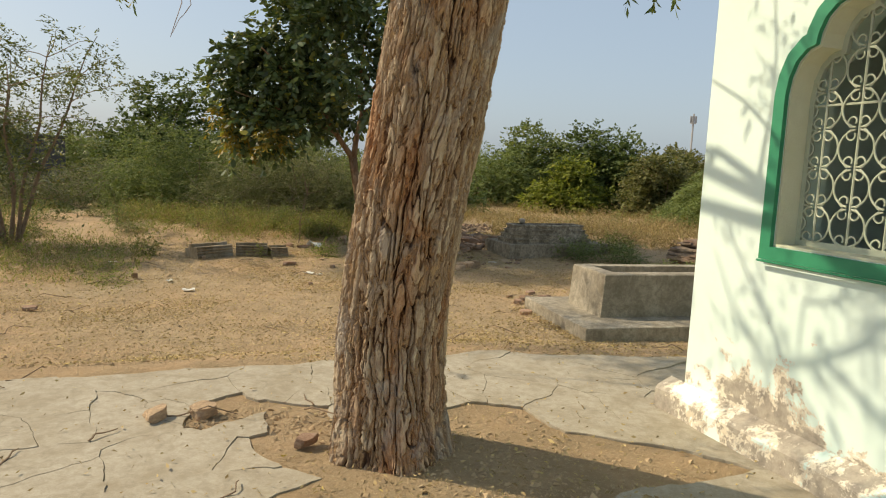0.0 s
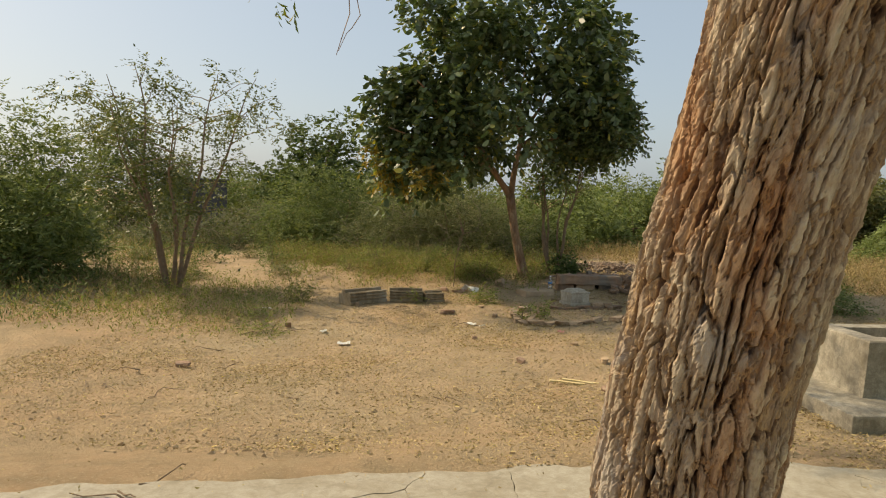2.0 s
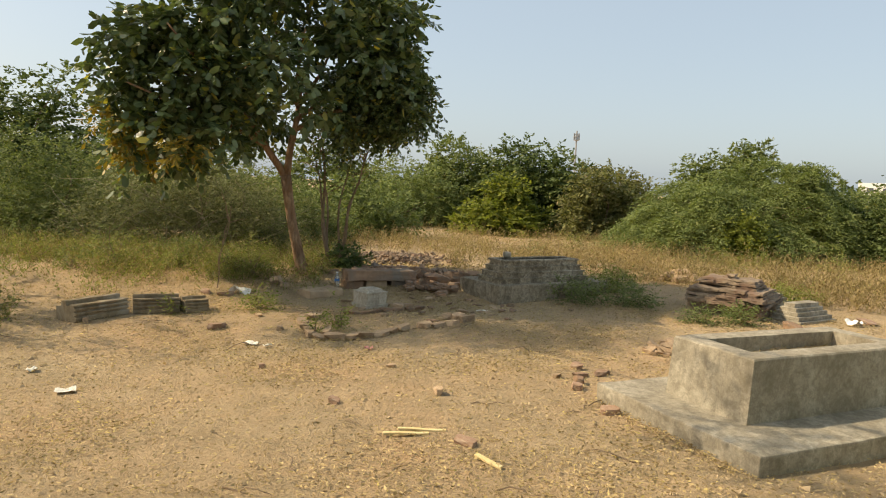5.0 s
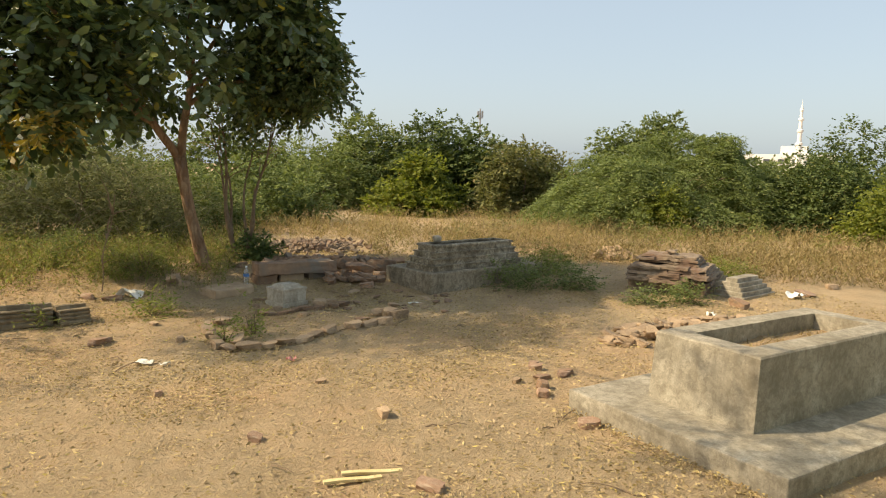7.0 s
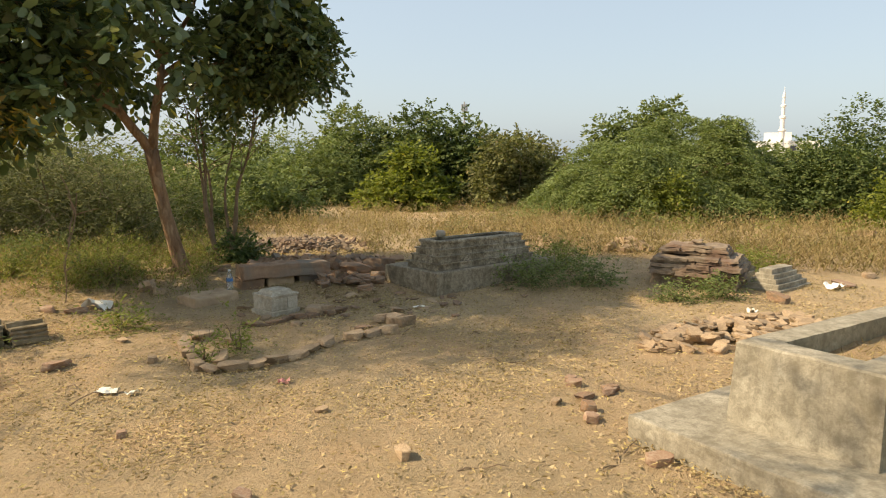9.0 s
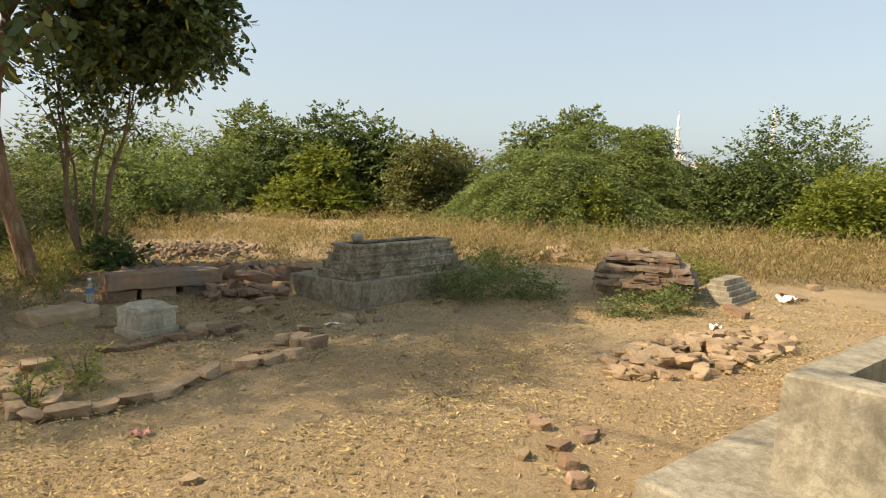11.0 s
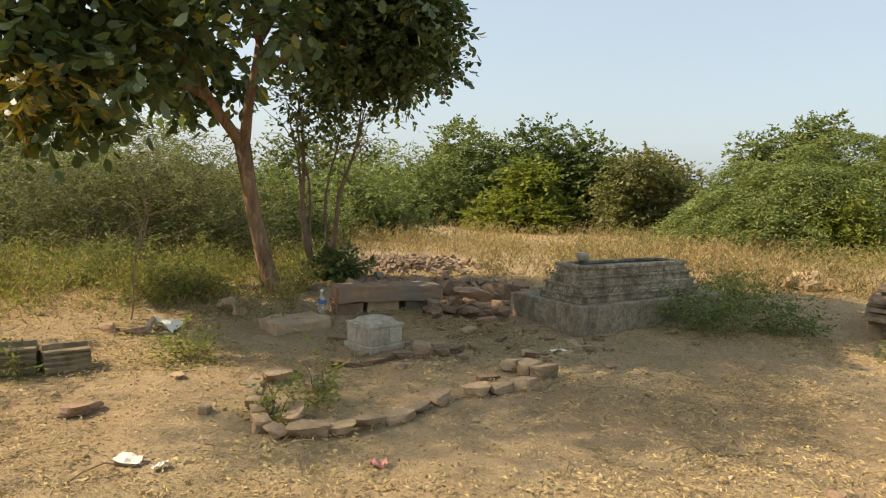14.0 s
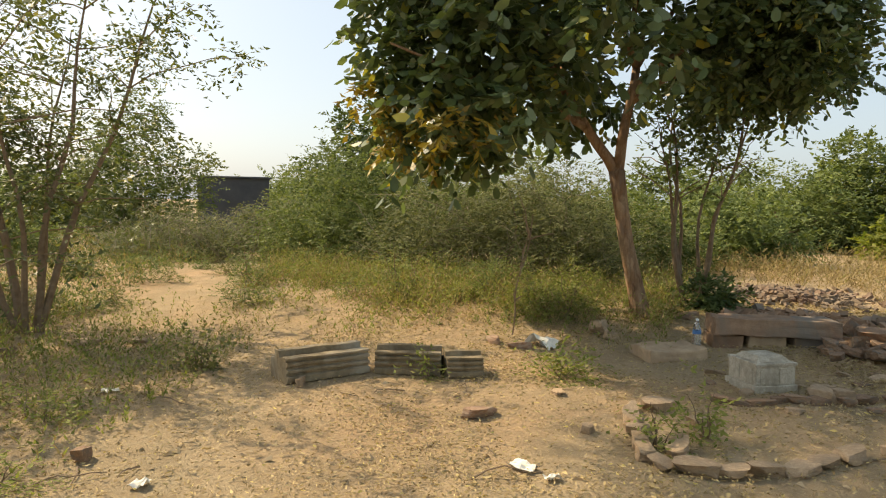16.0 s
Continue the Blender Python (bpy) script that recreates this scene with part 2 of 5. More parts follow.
M_GREEN = mat_simple("green_enamel", (0.02, 0.22, 0.115), (0.03, 0.27, 0.14), 9, 0.42, 0.12, 30, 0.004, spec=0.5)
M_CREAM = mat_simple("cream_reveal", (0.62, 0.63, 0.46), (0.68, 0.69, 0.53), 6, 0.7)
M_GRILLE = mat_simple("cream_iron_paint", (0.40, 0.45, 0.35), (0.48, 0.53, 0.42), 20, 0.5, 0.2, 60, 0.003)
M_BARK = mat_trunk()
M_BARK2 = mat_bark("smooth_red_bark", (0.26, 0.155, 0.09), (0.36, 0.25, 0.16), (1.0, 0.7, 0.55), 0.5, 0.3)
M_TWIG = mat_simple("grey_twig", (0.16, 0.11, 0.07), (0.27, 0.20, 0.135), 12)
M_DRYTWIG = mat_simple("pale_dry_twig", (0.24, 0.20, 0.14), (0.36, 0.31, 0.22), 12)
M_SAND = mat_simple("red_sandstone", (0.21, 0.125, 0.078), (0.36, 0.235, 0.15), 7, 0.9, 0.6, 25, 0.015, (0.20, 0.165, 0.13), rnd=0.35)
M_STONE = mat_simple("brown_fieldstone", (0.31, 0.21, 0.13), (0.50, 0.37, 0.24), 6, 0.92, 0.6, 22, 0.015, (0.30, 0.22, 0.15), rnd=0.4)
M_SLATE = mat_simple("dark_carved_stone", (0.15, 0.112, 0.066), (0.31, 0.245, 0.155), 9, 0.9, 0.7, 34, 0.014, (0.33, 0.285, 0.21), rnd=0.2)
M_RUIN = mat_simple("lichened_brown_stone", (0.13, 0.095, 0.068), (0.31, 0.24, 0.17), 8, 0.92, 0.7, 26, 0.018, (0.17, 0.11, 0.078), rnd=0.35)
M_CLOD = mat_simple("earth_clod", (0.39, 0.28, 0.165), (0.53, 0.41, 0.26), 5, 0.95, 0.3, 30, 0.01)
M_BRICK = mat_simple("old_brick", (0.26, 0.155, 0.105), (0.39, 0.265, 0.18), 9, 0.92, 0.5, 28, 0.012, (0.40, 0.30, 0.22), rnd=0.35)
M_WHITE = mat_simple("white_paint", (0.72, 0.72, 0.70), (0.82, 0.82, 0.80), 3, 0.7, 0.1)
M_PAPER = mat_simple("litter_paper", (0.70, 0.67, 0.58), (0.82, 0.79, 0.70), 10, 0.8, 0.2)
M_STRAW = mat_simple("dry_yellow_wood", (0.58, 0.44, 0.20), (0.70, 0.58, 0.33), 14, 0.8, 0.3)
M_SHED = mat_simple("dark_grey_sheet", (0.075, 0.08, 0.09), (0.11, 0.115, 0.125), 2, 0.8, 0.2)
M_STEEL = mat_simple("galvanised_steel", (0.30, 0.31, 0.32), (0.38, 0.39, 0.40), 3, 0.5, 0.1)
L_BIG = mat_leaf("broad_dark_leaf", (0.055, 0.088, 0.036), (0.165, 0.215, 0.09), (0.527, 0.456, 0.088), 0.3, 0.36, 0.6)
L_YEL = mat_leaf("yellowing_leaf", (0.20, 0.13, 0.025), (0.36, 0.27, 0.045), None, 0.3)
L_NEEM = mat_leaf("neem_leaf", (0.06, 0.10, 0.025), (0.15, 0.19, 0.05), (0.36, 0.28, 0.06), 0.35)
L_SAP = mat_leaf("sapling_leaf", (0.075, 0.10, 0.032), (0.17, 0.19, 0.065), (0.32, 0.28, 0.08), 0.3)
L_DARK = mat_leaf("dark_bush_leaf", (0.057, 0.087, 0.032), (0.147, 0.190, 0.071), (0.218, 0.205, 0.082), 0.24, 0.65, 0.15)
L_OLIVE = mat_leaf("olive_bush_leaf", (0.092, 0.122, 0.045), (0.205, 0.245, 0.092), (0.30, 0.27, 0.12), 0.3, 0.65, 0.15)
L_LIME = mat_leaf("lime_bush_leaf", (0.107, 0.139, 0.03), (0.252, 0.277, 0.061), (0.403, 0.353, 0.088), 0.42, 0.6, 0.2)
L_FERN = mat_leaf("feathery_leaf", (0.114, 0.152, 0.057), (0.237, 0.285, 0.104), (0.285, 0.285, 0.114), 0.3, 0.6, 0.2)
L_BROWN = mat_leaf("browning_leaf", (0.115, 0.12, 0.05), (0.225, 0.225, 0.095), (0.317, 0.238, 0.132), 0.3, 0.7, 0.15)
L_GREY = mat_leaf("twiggy_grey_leaf", (0.105, 0.115, 0.055), (0.225, 0.235, 0.115), (0.31, 0.28, 0.15), 0.28, 0.7, 0.2)
L_DRYGRASS = mat_leaf("dry_grass", (0.20, 0.14, 0.07), (0.43, 0.33, 0.18), (0.28, 0.29, 0.11), 0.25, 0.8, 0.1)
L_GRASS = mat_leaf("green_weed", (0.14, 0.165, 0.045), (0.285, 0.305, 0.095), (0.48, 0.40, 0.18), 0.36, 0.7, 0.2)
L_LITTER = mat_leaf("dead_leaf", (0.27, 0.19, 0.10), (0.56, 0.43, 0.235), (0.64, 0.50, 0.18), 0.1, 0.85, 0.1)


# ---- building blocks ----
def ss(a, b, x):
    t = min(1.0, max(0.0, (x - a) / (b - a)))
    return t * t * (3 - 2 * t)


def edge_y(x):
    return 5.7 + 0.5 * (x + 0.9) if x < 0.1 else 6.2 + 0.12 * (x - 0.1)


def T(x, y):
    """Height of the ground."""
    d = y - edge_y(max(-6.0, min(x, 3.0)))
    z = 0.265 * (1 - ss(0.0, 1.75, d)) + 0.15 * ss(13.4, 16.2, y)
    z += -0.07 * ss(-2.0, -4.5, x) * ss(5, 7, y) * ss(12, 10, y)
    return z


def root(name, x, y, z=None, rz=0.0, label="", category="", group="", kind=""):
    e = new(name)
    e.empty_display_size = 0.1
    e.matrix_world = pose(x, y, T(x, y) if z is None else z, 0, 0, rz)
    return tagged(e, label, category, group, kind)


def part(name, bm, mat, parent=None, label="", smooth=False):
    if isinstance(bm, bpy.types.Mesh):
        me = bm
    else:
        me = bpy.data.meshes.new(name)
        bm.to_mesh(me)
        bm.free()
    if mat and not me.materials:
        me.materials.append(mat)
    if smooth:
        me.polygons.foreach_set("use_smooth", [True] * len(me.polygons))
    ob = new(name, me)
    ob.parent = parent
    if label:
        ob["label"] = label
    return ob


def quad_mesh(name, V, tri=False):
    """A mesh of separate faces from an array (n, k, 3)."""
    n, k = V.shape[:2]
    me = bpy.data.meshes.new(name)
    me.vertices.add(n * k)
    me.vertices.foreach_set("co", np.ascontiguousarray(V, dtype=np.float32).ravel())
    me.loops.add(n * k)
    me.loops.foreach_set("vertex_index", np.arange(n * k, dtype=np.int32))
    me.polygons.add(n)
    me.polygons.foreach_set("loop_start", np.arange(0, n * k, k, dtype=np.int32))
    me.polygons.foreach_set("loop_total", np.full(n, k, dtype=np.int32))
    me.update(calc_edges=True)
    return me


def box(bm, size, at=(0, 0, 0), bevel=0.0, cuts=0, taper=(1, 1), rough=0.0, seed=0):
    """A bevelled box standing on at, with tapered top and an uneven skin."""
    b = bmesh.new()
    bmesh.ops.create_cube(b, size=1.0)
    if cuts:
        bmesh.ops.subdivide_edges(b, edges=b.edges[:], cuts=cuts, use_grid_fill=True)
    for v in b.verts:
        k = v.co.z + 0.5
        v.co.x *= size[0] * (1 + (taper[0] - 1) * k)
        v.co.y *= size[1] * (1 + (taper[1] - 1) * k)
        v.co.z = k * size[2]
        v.co += Vector(at)
    if bevel:
        sharp = [e for e in b.edges if e.calc_face_angle(0) > 0.9]
        bmesh.ops.bevel(b, geom=sharp, offset=bevel, segments=2, profile=0.6, affect="EDGES", clamp_overlap=True)
    if rough:
        for v in b.verts:
            v.co += noise.noise_vector(v.co * 6 + Vector((seed, seed * 0.7, 0))) * rough + noise.noise_vector(v.co * 21 + Vector((seed, 0, 3))) * rough * 0.5
    me = bpy.data.meshes.new("block")
    b.to_mesh(me)
    b.free()
    bm.from_mesh(me)
    bpy.data.meshes.remove(me)
    return bm


def tube(bm, pts, radii, sides=7, cap=True):
    pts = [Vector(p) for p in pts]
    rings = []
    for i, p in enumerate(pts):
        d = (pts[min(i + 1, len(pts) - 1)] - pts[max(i - 1, 0)]).normalized()
        a = d.orthogonal().normalized() if i == 0 else (prev - d * prev.dot(d)).normalized()
        prev = a
        b = d.cross(a)
        rings.append([bm.verts.new(p + (a * math.cos(2 * math.pi * k / sides) + b * math.sin(2 * math.pi * k / sides)) * radii[i]) for k in range(sides)])
    for r0, r1 in zip(rings, rings[1:]):
        for k in range(sides):
            bm.faces.new((r0[k], r0[(k + 1) % sides], r1[(k + 1) % sides], r1[k]))
    if cap:
        bm.faces.new(rings[0][::-1])
        bm.faces.new(rings[-1])
    return bm


def limb(bm, a, b, r0, r1, n=6, wob=0.08, sag=0.0, seed=0, sides=6):
    a, b = Vector(a), Vector(b)
    ln = (b - a).length
    pts, rad = [], []
    for i in range(n + 1):
        s = i / n
        w = noise.noise_vector(Vector((seed * 3.1 + s * 2.3, seed, 1.7))) * wob * ln * math.sin(math.pi * s)
        pts.append(a.lerp(b, s) + w + Vector((0, 0, sag * ln * math.sin(math.pi * s))))
        rad.append(r0 + (r1 - r0) * s)
    tube(bm, pts, rad, sides)
    return pts


def sprigs(rng, o, d, length, n, leaf, width, droop=0.25, down=0.2, fold=0.12, oval=False):
    """Leaves on short shoots: an array (m, 4, 3), or (m, 6, 3) for oval ones."""
    N = len(o)
    L = length * rng.uniform(0.6, 1.3, (N, 1, 1))
    s = (np.arange(n)[None, :, None] + rng.uniform(0, 1, (N, n, 1))) / n
    d = d / np.linalg.norm(d, axis=1, keepdims=True)
    p = o[:, None] + d[:, None] * L * s
    p[..., 2:] -= droop * L * s ** 2
    up = np.array([0, 0, 1.0])
    side = np.cross(d, up) + 1e-3
    side /= np.linalg.norm(side, axis=1, keepdims=True)
    sgn = np.where(np.arange(n) % 2, 1.0, -1.0)[None, :, None]
    f = d[:, None] * 0.55 + side[:, None] * sgn * 0.8 + rng.normal(0, 0.35, (N, n, 3))
    f[..., 2] -= down
    f /= np.linalg.norm(f, axis=2, keepdims=True)
    nn = up + rng.normal(0, 0.55, (N, n, 3))
    w = np.cross(f, nn)
    w /= np.linalg.norm(w, axis=2, keepdims=True)
    sz = rng.uniform(0.65, 1.25, (N, n, 1))
    ln, wd = leaf * sz, width * sz
    mid = p + f * ln * 0.45
    mid[..., 2:] -= fold * ln
    if oval:
        a, b = p + f * ln * 0.28, p + f * ln * 0.70
        a[..., 2:] -= fold * ln * 0.7
        b[..., 2:] -= fold * ln * 0.9
        return np.stack([p, a + w * wd * 0.46, b + w * wd * 0.42, p + f * ln, b - w * wd * 0.42, a - w * wd * 0.46], axis=2).reshape(-1, 6, 3)
    return np.stack([p, mid + w * wd * 0.5, p + f * ln, mid - w * wd * 0.5], axis=2).reshape(-1, 4, 3)


def shell(rng, clumps, n, inner=0.55):
    """Places and outward ways, spread over clumps (x, y, z, rx, ry, rz) by their area."""
    c = np.array(clumps)
    a = (c[:, 3] * c[:, 4] + c[:, 3] * c[:, 5]) + 1e-6
    k = rng.choice(len(c), n, p=a / a.sum())
    d = rng.normal(0, 1, (n, 3))
    d /= np.linalg.norm(d, axis=1, keepdims=True)
    r = rng.uniform(inner, 1.05, (n, 1))
    return c[k, :3] + d * c[k, 3:] * r, d + rng.normal(0, 0.35, (n, 3))


def dome(rng, w, dp, h, n, lift=0.0, size=0.3):
    """Clumps that fill an uneven dome standing on the ground."""
    out = []
    for i in range(n):
        a, r = rng.uniform(0, 2 * math.pi), math.sqrt(rng.uniform(0, 1)) * 0.8
        top = (1 - 0.75 * r * r) * rng.uniform(0.78, 1.05)
        z = rng.uniform(lift, 1) ** 0.8 * top
        q = size * rng.uniform(0.7, 1.25)
        rad = q * min(w / 2, h)
        out.append((math.cos(a) * r * w / 2, math.sin(a) * r * dp / 2, max(z * h - rad * 0.6, rad * 0.45 + lift * h * 0.6), rad * 1.15, rad * 1.1, rad * 0.85))
    return out


def bush(name, label, x, y, w, dp, h, mat, leaves=6000, leaf=0.10, width=0.045, per=8, length=0.3, clumps=22, stems=5, size=0.3, lift=0.0, seed=1, droop=0.25, cat="bush", inner=0.5, z=None, group=""):
    rng = np.random.default_rng(seed)
    e = root(name, x, y, z, 0, label, cat, group)
    cl = dome(rng, w, dp, h, clumps, lift, size)
    o, d = shell(rng, cl, max(1, leaves // per), inner)
    V = sprigs(rng, o, d, length, per, leaf, width, droop)
    V[..., 2] = np.maximum(V[..., 2], 0.01)
    part("crown", quad_mesh("crown", V), mat, e)
    for i in range(stems):
        c = cl[i * len(cl) // stems]
        bm = bmesh.new()
        limb(bm, (rng.normal(0, 0.06 * w), rng.normal(0, 0.06 * w), -0.05), (c[0], c[1], c[2] + 0.1), 0.014 * h + 0.002, 0.004 if h > 1 else 0.0015, 6, 0.12, 0.05, seed + i)
        part("stem", bm, M_TWIG, e)
    if mat is L_GREY and h > 1:
        bm = bmesh.new()
        for i in range(150):
            c = cl[rng.integers(len(cl))]
            a = Vector((c[0] + rng.normal(0, 0.3), c[1] + rng.normal(0, 0.3), max(0.1, c[2] - 0.5)))
            b = a + Vector((rng.normal(0, 0.7), rng.normal(0, 0.5), rng.uniform(0.3, 1.0)))
            limb(bm, a, b, 0.008, 0.003, 5, 0.2, 0.12, seed * 3 + i, 4)
        part("twig_tangle", bm, M_DRYTWIG, e, "tangle of thin bare grey twigs")
    return e


# ---- ground ----
def build_ground():
    def axis(n, c, fine, far):
        u = np.linspace(-1, 1, n)
        return c + fine * u + far * np.sign(u) * np.abs(u) ** 11
    xs, ys = axis(300, -0.5, 11, 2500), axis(300, 9.5, 11, 2500)
    verts = []
    for y in ys:
        for x in xs:
            z = T(x, y)
            if abs(x) < 40 and abs(y) < 60:
                z += (0.2 if y < edge_y(max(-6.0, min(x, 3.0))) else 1.0) * 0.022 * noise.noise(Vector((x * 0.9, y * 0.9, 0))) + 0.009 * noise.noise(Vector((x * 5, y * 5, 2)))
            if y < edge_y(max(-6.0, min(x, 3.0))) - 0.05:
                z += 0.003
            verts.append((x, y, z))
    n = len(xs)
    faces = [(j * n + i, j * n + i + 1, (j + 1) * n + i + 1, (j + 1) * n + i) for j in range(n - 1) for i in range(n - 1)]
    me = bpy.data.meshes.new("ground")
    me.from_pydata(verts, [], faces)
    me.materials.append(M_GROUND)
    me.polygons.foreach_set("use_smooth", [True] * len(me.polygons))
    return tagged(new("ground", me), "sandy orange-brown bare earth strewn with dry leaves", "ground", kind="structure")


build_ground()


# ---- cracked concrete apron ----
def clip_poly(poly, p, n):
    out = []
    for a, b in zip(poly, poly[1:] + poly[:1]):
        da, db = (a - p).dot(n), (b - p).dot(n)
        if da <= 0:
            out.append(a)
        if da * db < 0:
            out.append(a.lerp(b, da / (da - db)))
    return out


def build_pavement():
    e = tagged(new("pavement"), "cracked pale concrete apron with broken, lifted pieces", "pavement", kind="structure")
    rng = random.Random(5)
    seeds = []
    for i in range(30):
        seeds.append(Vector((rng.uniform(-7.5, 3.2), rng.uniform(-3, 6.4))))
    for i in range(24):
        seeds.append(Vector((rng.gauss(-1.3, 0.6), rng.gauss(4.4, 0.28))))
    for i in range(12):
        seeds.append(Vector((rng.gauss(0.7, 0.4), rng.gauss(5.3, 0.5))))
    for i in range(20):
        seeds.append(Vector((rng.gauss(0.15, 0.6), rng.gauss(3.4, 0.7))))
    for i, s in enumerate(seeds):
        poly = [Vector(v) for v in ((-8, -4), (3.4, -4), (3.4, 6.9), (-8, 6.9))]
        for j, q in enumerate(seeds):
            if i != j:
                dv = (q - s)
                if dv.length < 6:
                    nrm = dv.normalized()
                    poly = clip_poly(poly, s + dv * 0.5 - nrm * rng.choice((0.0006, 0.001, 0.001, 0.002, 0.003)), nrm)
        en = Vector((-0.447, 0.894))
        poly = clip_poly(poly, Vector((-0.9, 5.7)), en)
        poly = clip_poly(poly, Vector((0.1, 6.2)), Vector((-0.12, 0.99)))
        if len(poly) < 3:
            continue
        c = sum(poly, Vector((0, 0))) / len(poly)
        # bare earth round the tree and towards the walk
        if ((c.x - 0.05) / 0.85) ** 2 + ((c.y - 3.9) / 0.95) ** 2 < 1 or ((c.x - 0.5) / 0.85) ** 2 + ((c.y - 2.9) / 1.0) ** 2 < 1 or min((c - Vector((-1.75, 4.32)).lerp(Vector((-0.55, 4.45)), k / 8)).length for k in range(9)) < 0.15:
            continue
        # ragged edges
        pts = []
        for a, b in zip(poly, poly[1:] + poly[:1]):
            k = max(1, int((b - a).length / 0.05))
            for m in range(k):
                p = a.lerp(b, m / k)
                w = noise.noise_vector(Vector((p.x * 2.2, p.y * 2.2, 0))) * 0.10 + noise.noise_vector(Vector((p.x * 7, p.y * 7, 2))) * 0.035 + noise.noise_vector(Vector((p.x * 22, p.y * 22, 4))) * 0.012
                q = p + Vector((w.x, w.y))
                pts.append(c + (q - c) * 0.9985)
        bm = bmesh.new()
        lift = rng.uniform(-0.004, 0.008)
        tx, ty = rng.gauss(0, 0.006), rng.gauss(0, 0.006)
        def hz(p):
            return 0.281 + 0.5 * lift + tx * (p.x - c.x) + ty * (p.y - c.y)
        top = [bm.verts.new((p.x, p.y, hz(p))) for p in pts]
        rim = [bm.verts.new((c.x + (p.x - c.x) * 1.004, c.y + (p.y - c.y) * 1.004, hz(p) - 0.006)) for p in pts]
        low = [bm.verts.new((p.x, p.y, 0.16)) for p in pts]
        try:
            bm.faces.new(top)
        except ValueError:
            bm.free()
            continue
        for r0, r1 in ((rim, top), (low, rim)):
            for k in range(len(pts)):
                k2 = (k + 1) % len(pts)
                bm.faces.new((r0[k], r0[k2], r1[k2], r1[k]))
        part("slab", bm, M_PAVE, e)


build_pavement()


# ---- building with the arched window ----
WP, WU, WN = Vector((1.5, 5.12, 0)), Vector((0.40, -0.9165, 0)), Vector((-0.9165, -0.40, 0))
wall_m = Matrix(((WU.x, 0, -WN.x, WP.x), (WU.y, 0, -WN.y, WP.y), (0, 1, 0, 0), (0, 0, 0, 1)))
# local x runs along the wall, local y up, local z into the building


def arch(grow=0.0):
    left = [(0.62, 1.44), (0.62, 2.25), (0.635, 2.34), (0.67, 2.42), (0.73, 2.475), (0.785, 2.49), (0.795, 2.55), (0.83, 2.62), (0.885, 2.67), (0.945, 2.69), (0.955, 2.75), (1.0, 2.83), (1.06, 2.88), (1.15, 2.95)]
    right = [(2.30 - x, z) for x, z in left[::-1]][1:]
    pts = [Vector(p) for p in left + right]
    if not grow:
        return pts
    out = []
    for a, p, b in zip(pts[-1:] + pts[:-1], pts, pts[1:] + pts[:1]):
        n1 = Vector((-(p - a).y, (p - a).x)).normalized()
        n2 = Vector((-(b - p).y, (b - p).x)).normalized()
        m = (n1 + n2).normalized()
        out.append(p + m * grow / max(0.5, m.dot(n1)))
    return out


def ring_plate(outer, inner, z0, z1):
    """A plate between two outlines, from depth z0 to z1, with a real hole."""
    bm = bmesh.new()
    loops = []
    for pts in (outer, inner):
        vs = [bm.verts.new((p[0], p[1], z0)) for p in pts]
        loops += [bm.edges.new((a, b)) for a, b in zip(vs, vs[1:] + vs[:1])]
    bmesh.ops.triangle_fill(bm, edges=loops, use_beauty=True)
    g = bmesh.ops.extrude_face_region(bm, geom=bm.faces[:])
    bmesh.ops.translate(bm, verts=[v for v in g["geom"] if isinstance(v, bmesh.types.BMVert)], vec=(0, 0, z1 - z0))
    bmesh.ops.recalc_face_normals(bm, faces=bm.faces[:])
    return bm


def local_box(x0, x1, y0, y1, z0, z1, bevel=0.0):
    bm = bmesh.new()
    bmesh.ops.create_cube(bm, size=1.0)
    for v in bm.verts:
        v.co = Vector((x0 + (v.co.x + 0.5) * (x1 - x0), y0 + (v.co.y + 0.5) * (y1 - y0), z0 + (v.co.z + 0.5) * (z1 - z0)))
    if bevel:
        bmesh.ops.bevel(bm, geom=bm.edges[:], offset=bevel, segments=2, affect="EDGES")
    return bm


def wall_piece(name, bm, mat, label, cat="wall"):
    # lift to world axes so that the paint's height is the real height
    bm.transform(wall_m)
    ob = part(name, bm, mat)
    return tagged(ob, label, cat, kind="structure")


TOPZ = 3.7
rect = [Vector(p) for p in ((0, 0.1), (5.2, 0.1), (5.2, TOPZ), (0, TOPZ))]
wall_piece("wall_west", ring_plate(rect, arch(), 0.0, 0.32), M_WALL, "mint lime-washed wall with flaking paint near its foot")
wall_piece("wall_north", local_box(0.0, 0.3, 0.1, TOPZ, 0.323, 4.2), M_WALL, "mint lime-washed end wall of the small building")
wall_piece("wall_south", local_box(4.9, 5.2, 0.1, TOPZ, 0.323, 4.2), M_WALL, "mint lime-washed end wall behind the walk")
wall_piece("wall_east", local_box(0.303, 4.897, 0.1, TOPZ, 3.9, 4.2), M_WALL, "mint lime-washed rear wall of the building")
wall_piece("floor_inside", local_box(0.303, 4.897, 0.1, 0.42, 0.323, 3.897), M_INNER, "plain cement floor of the dim room", "floor")
wall_piece("ceiling", local_box(-0.15, 5.35, TOPZ + 0.003, TOPZ + 0.16, -0.15, 4.35), M_INNER, "flat concrete roof slab of the building", "ceiling")
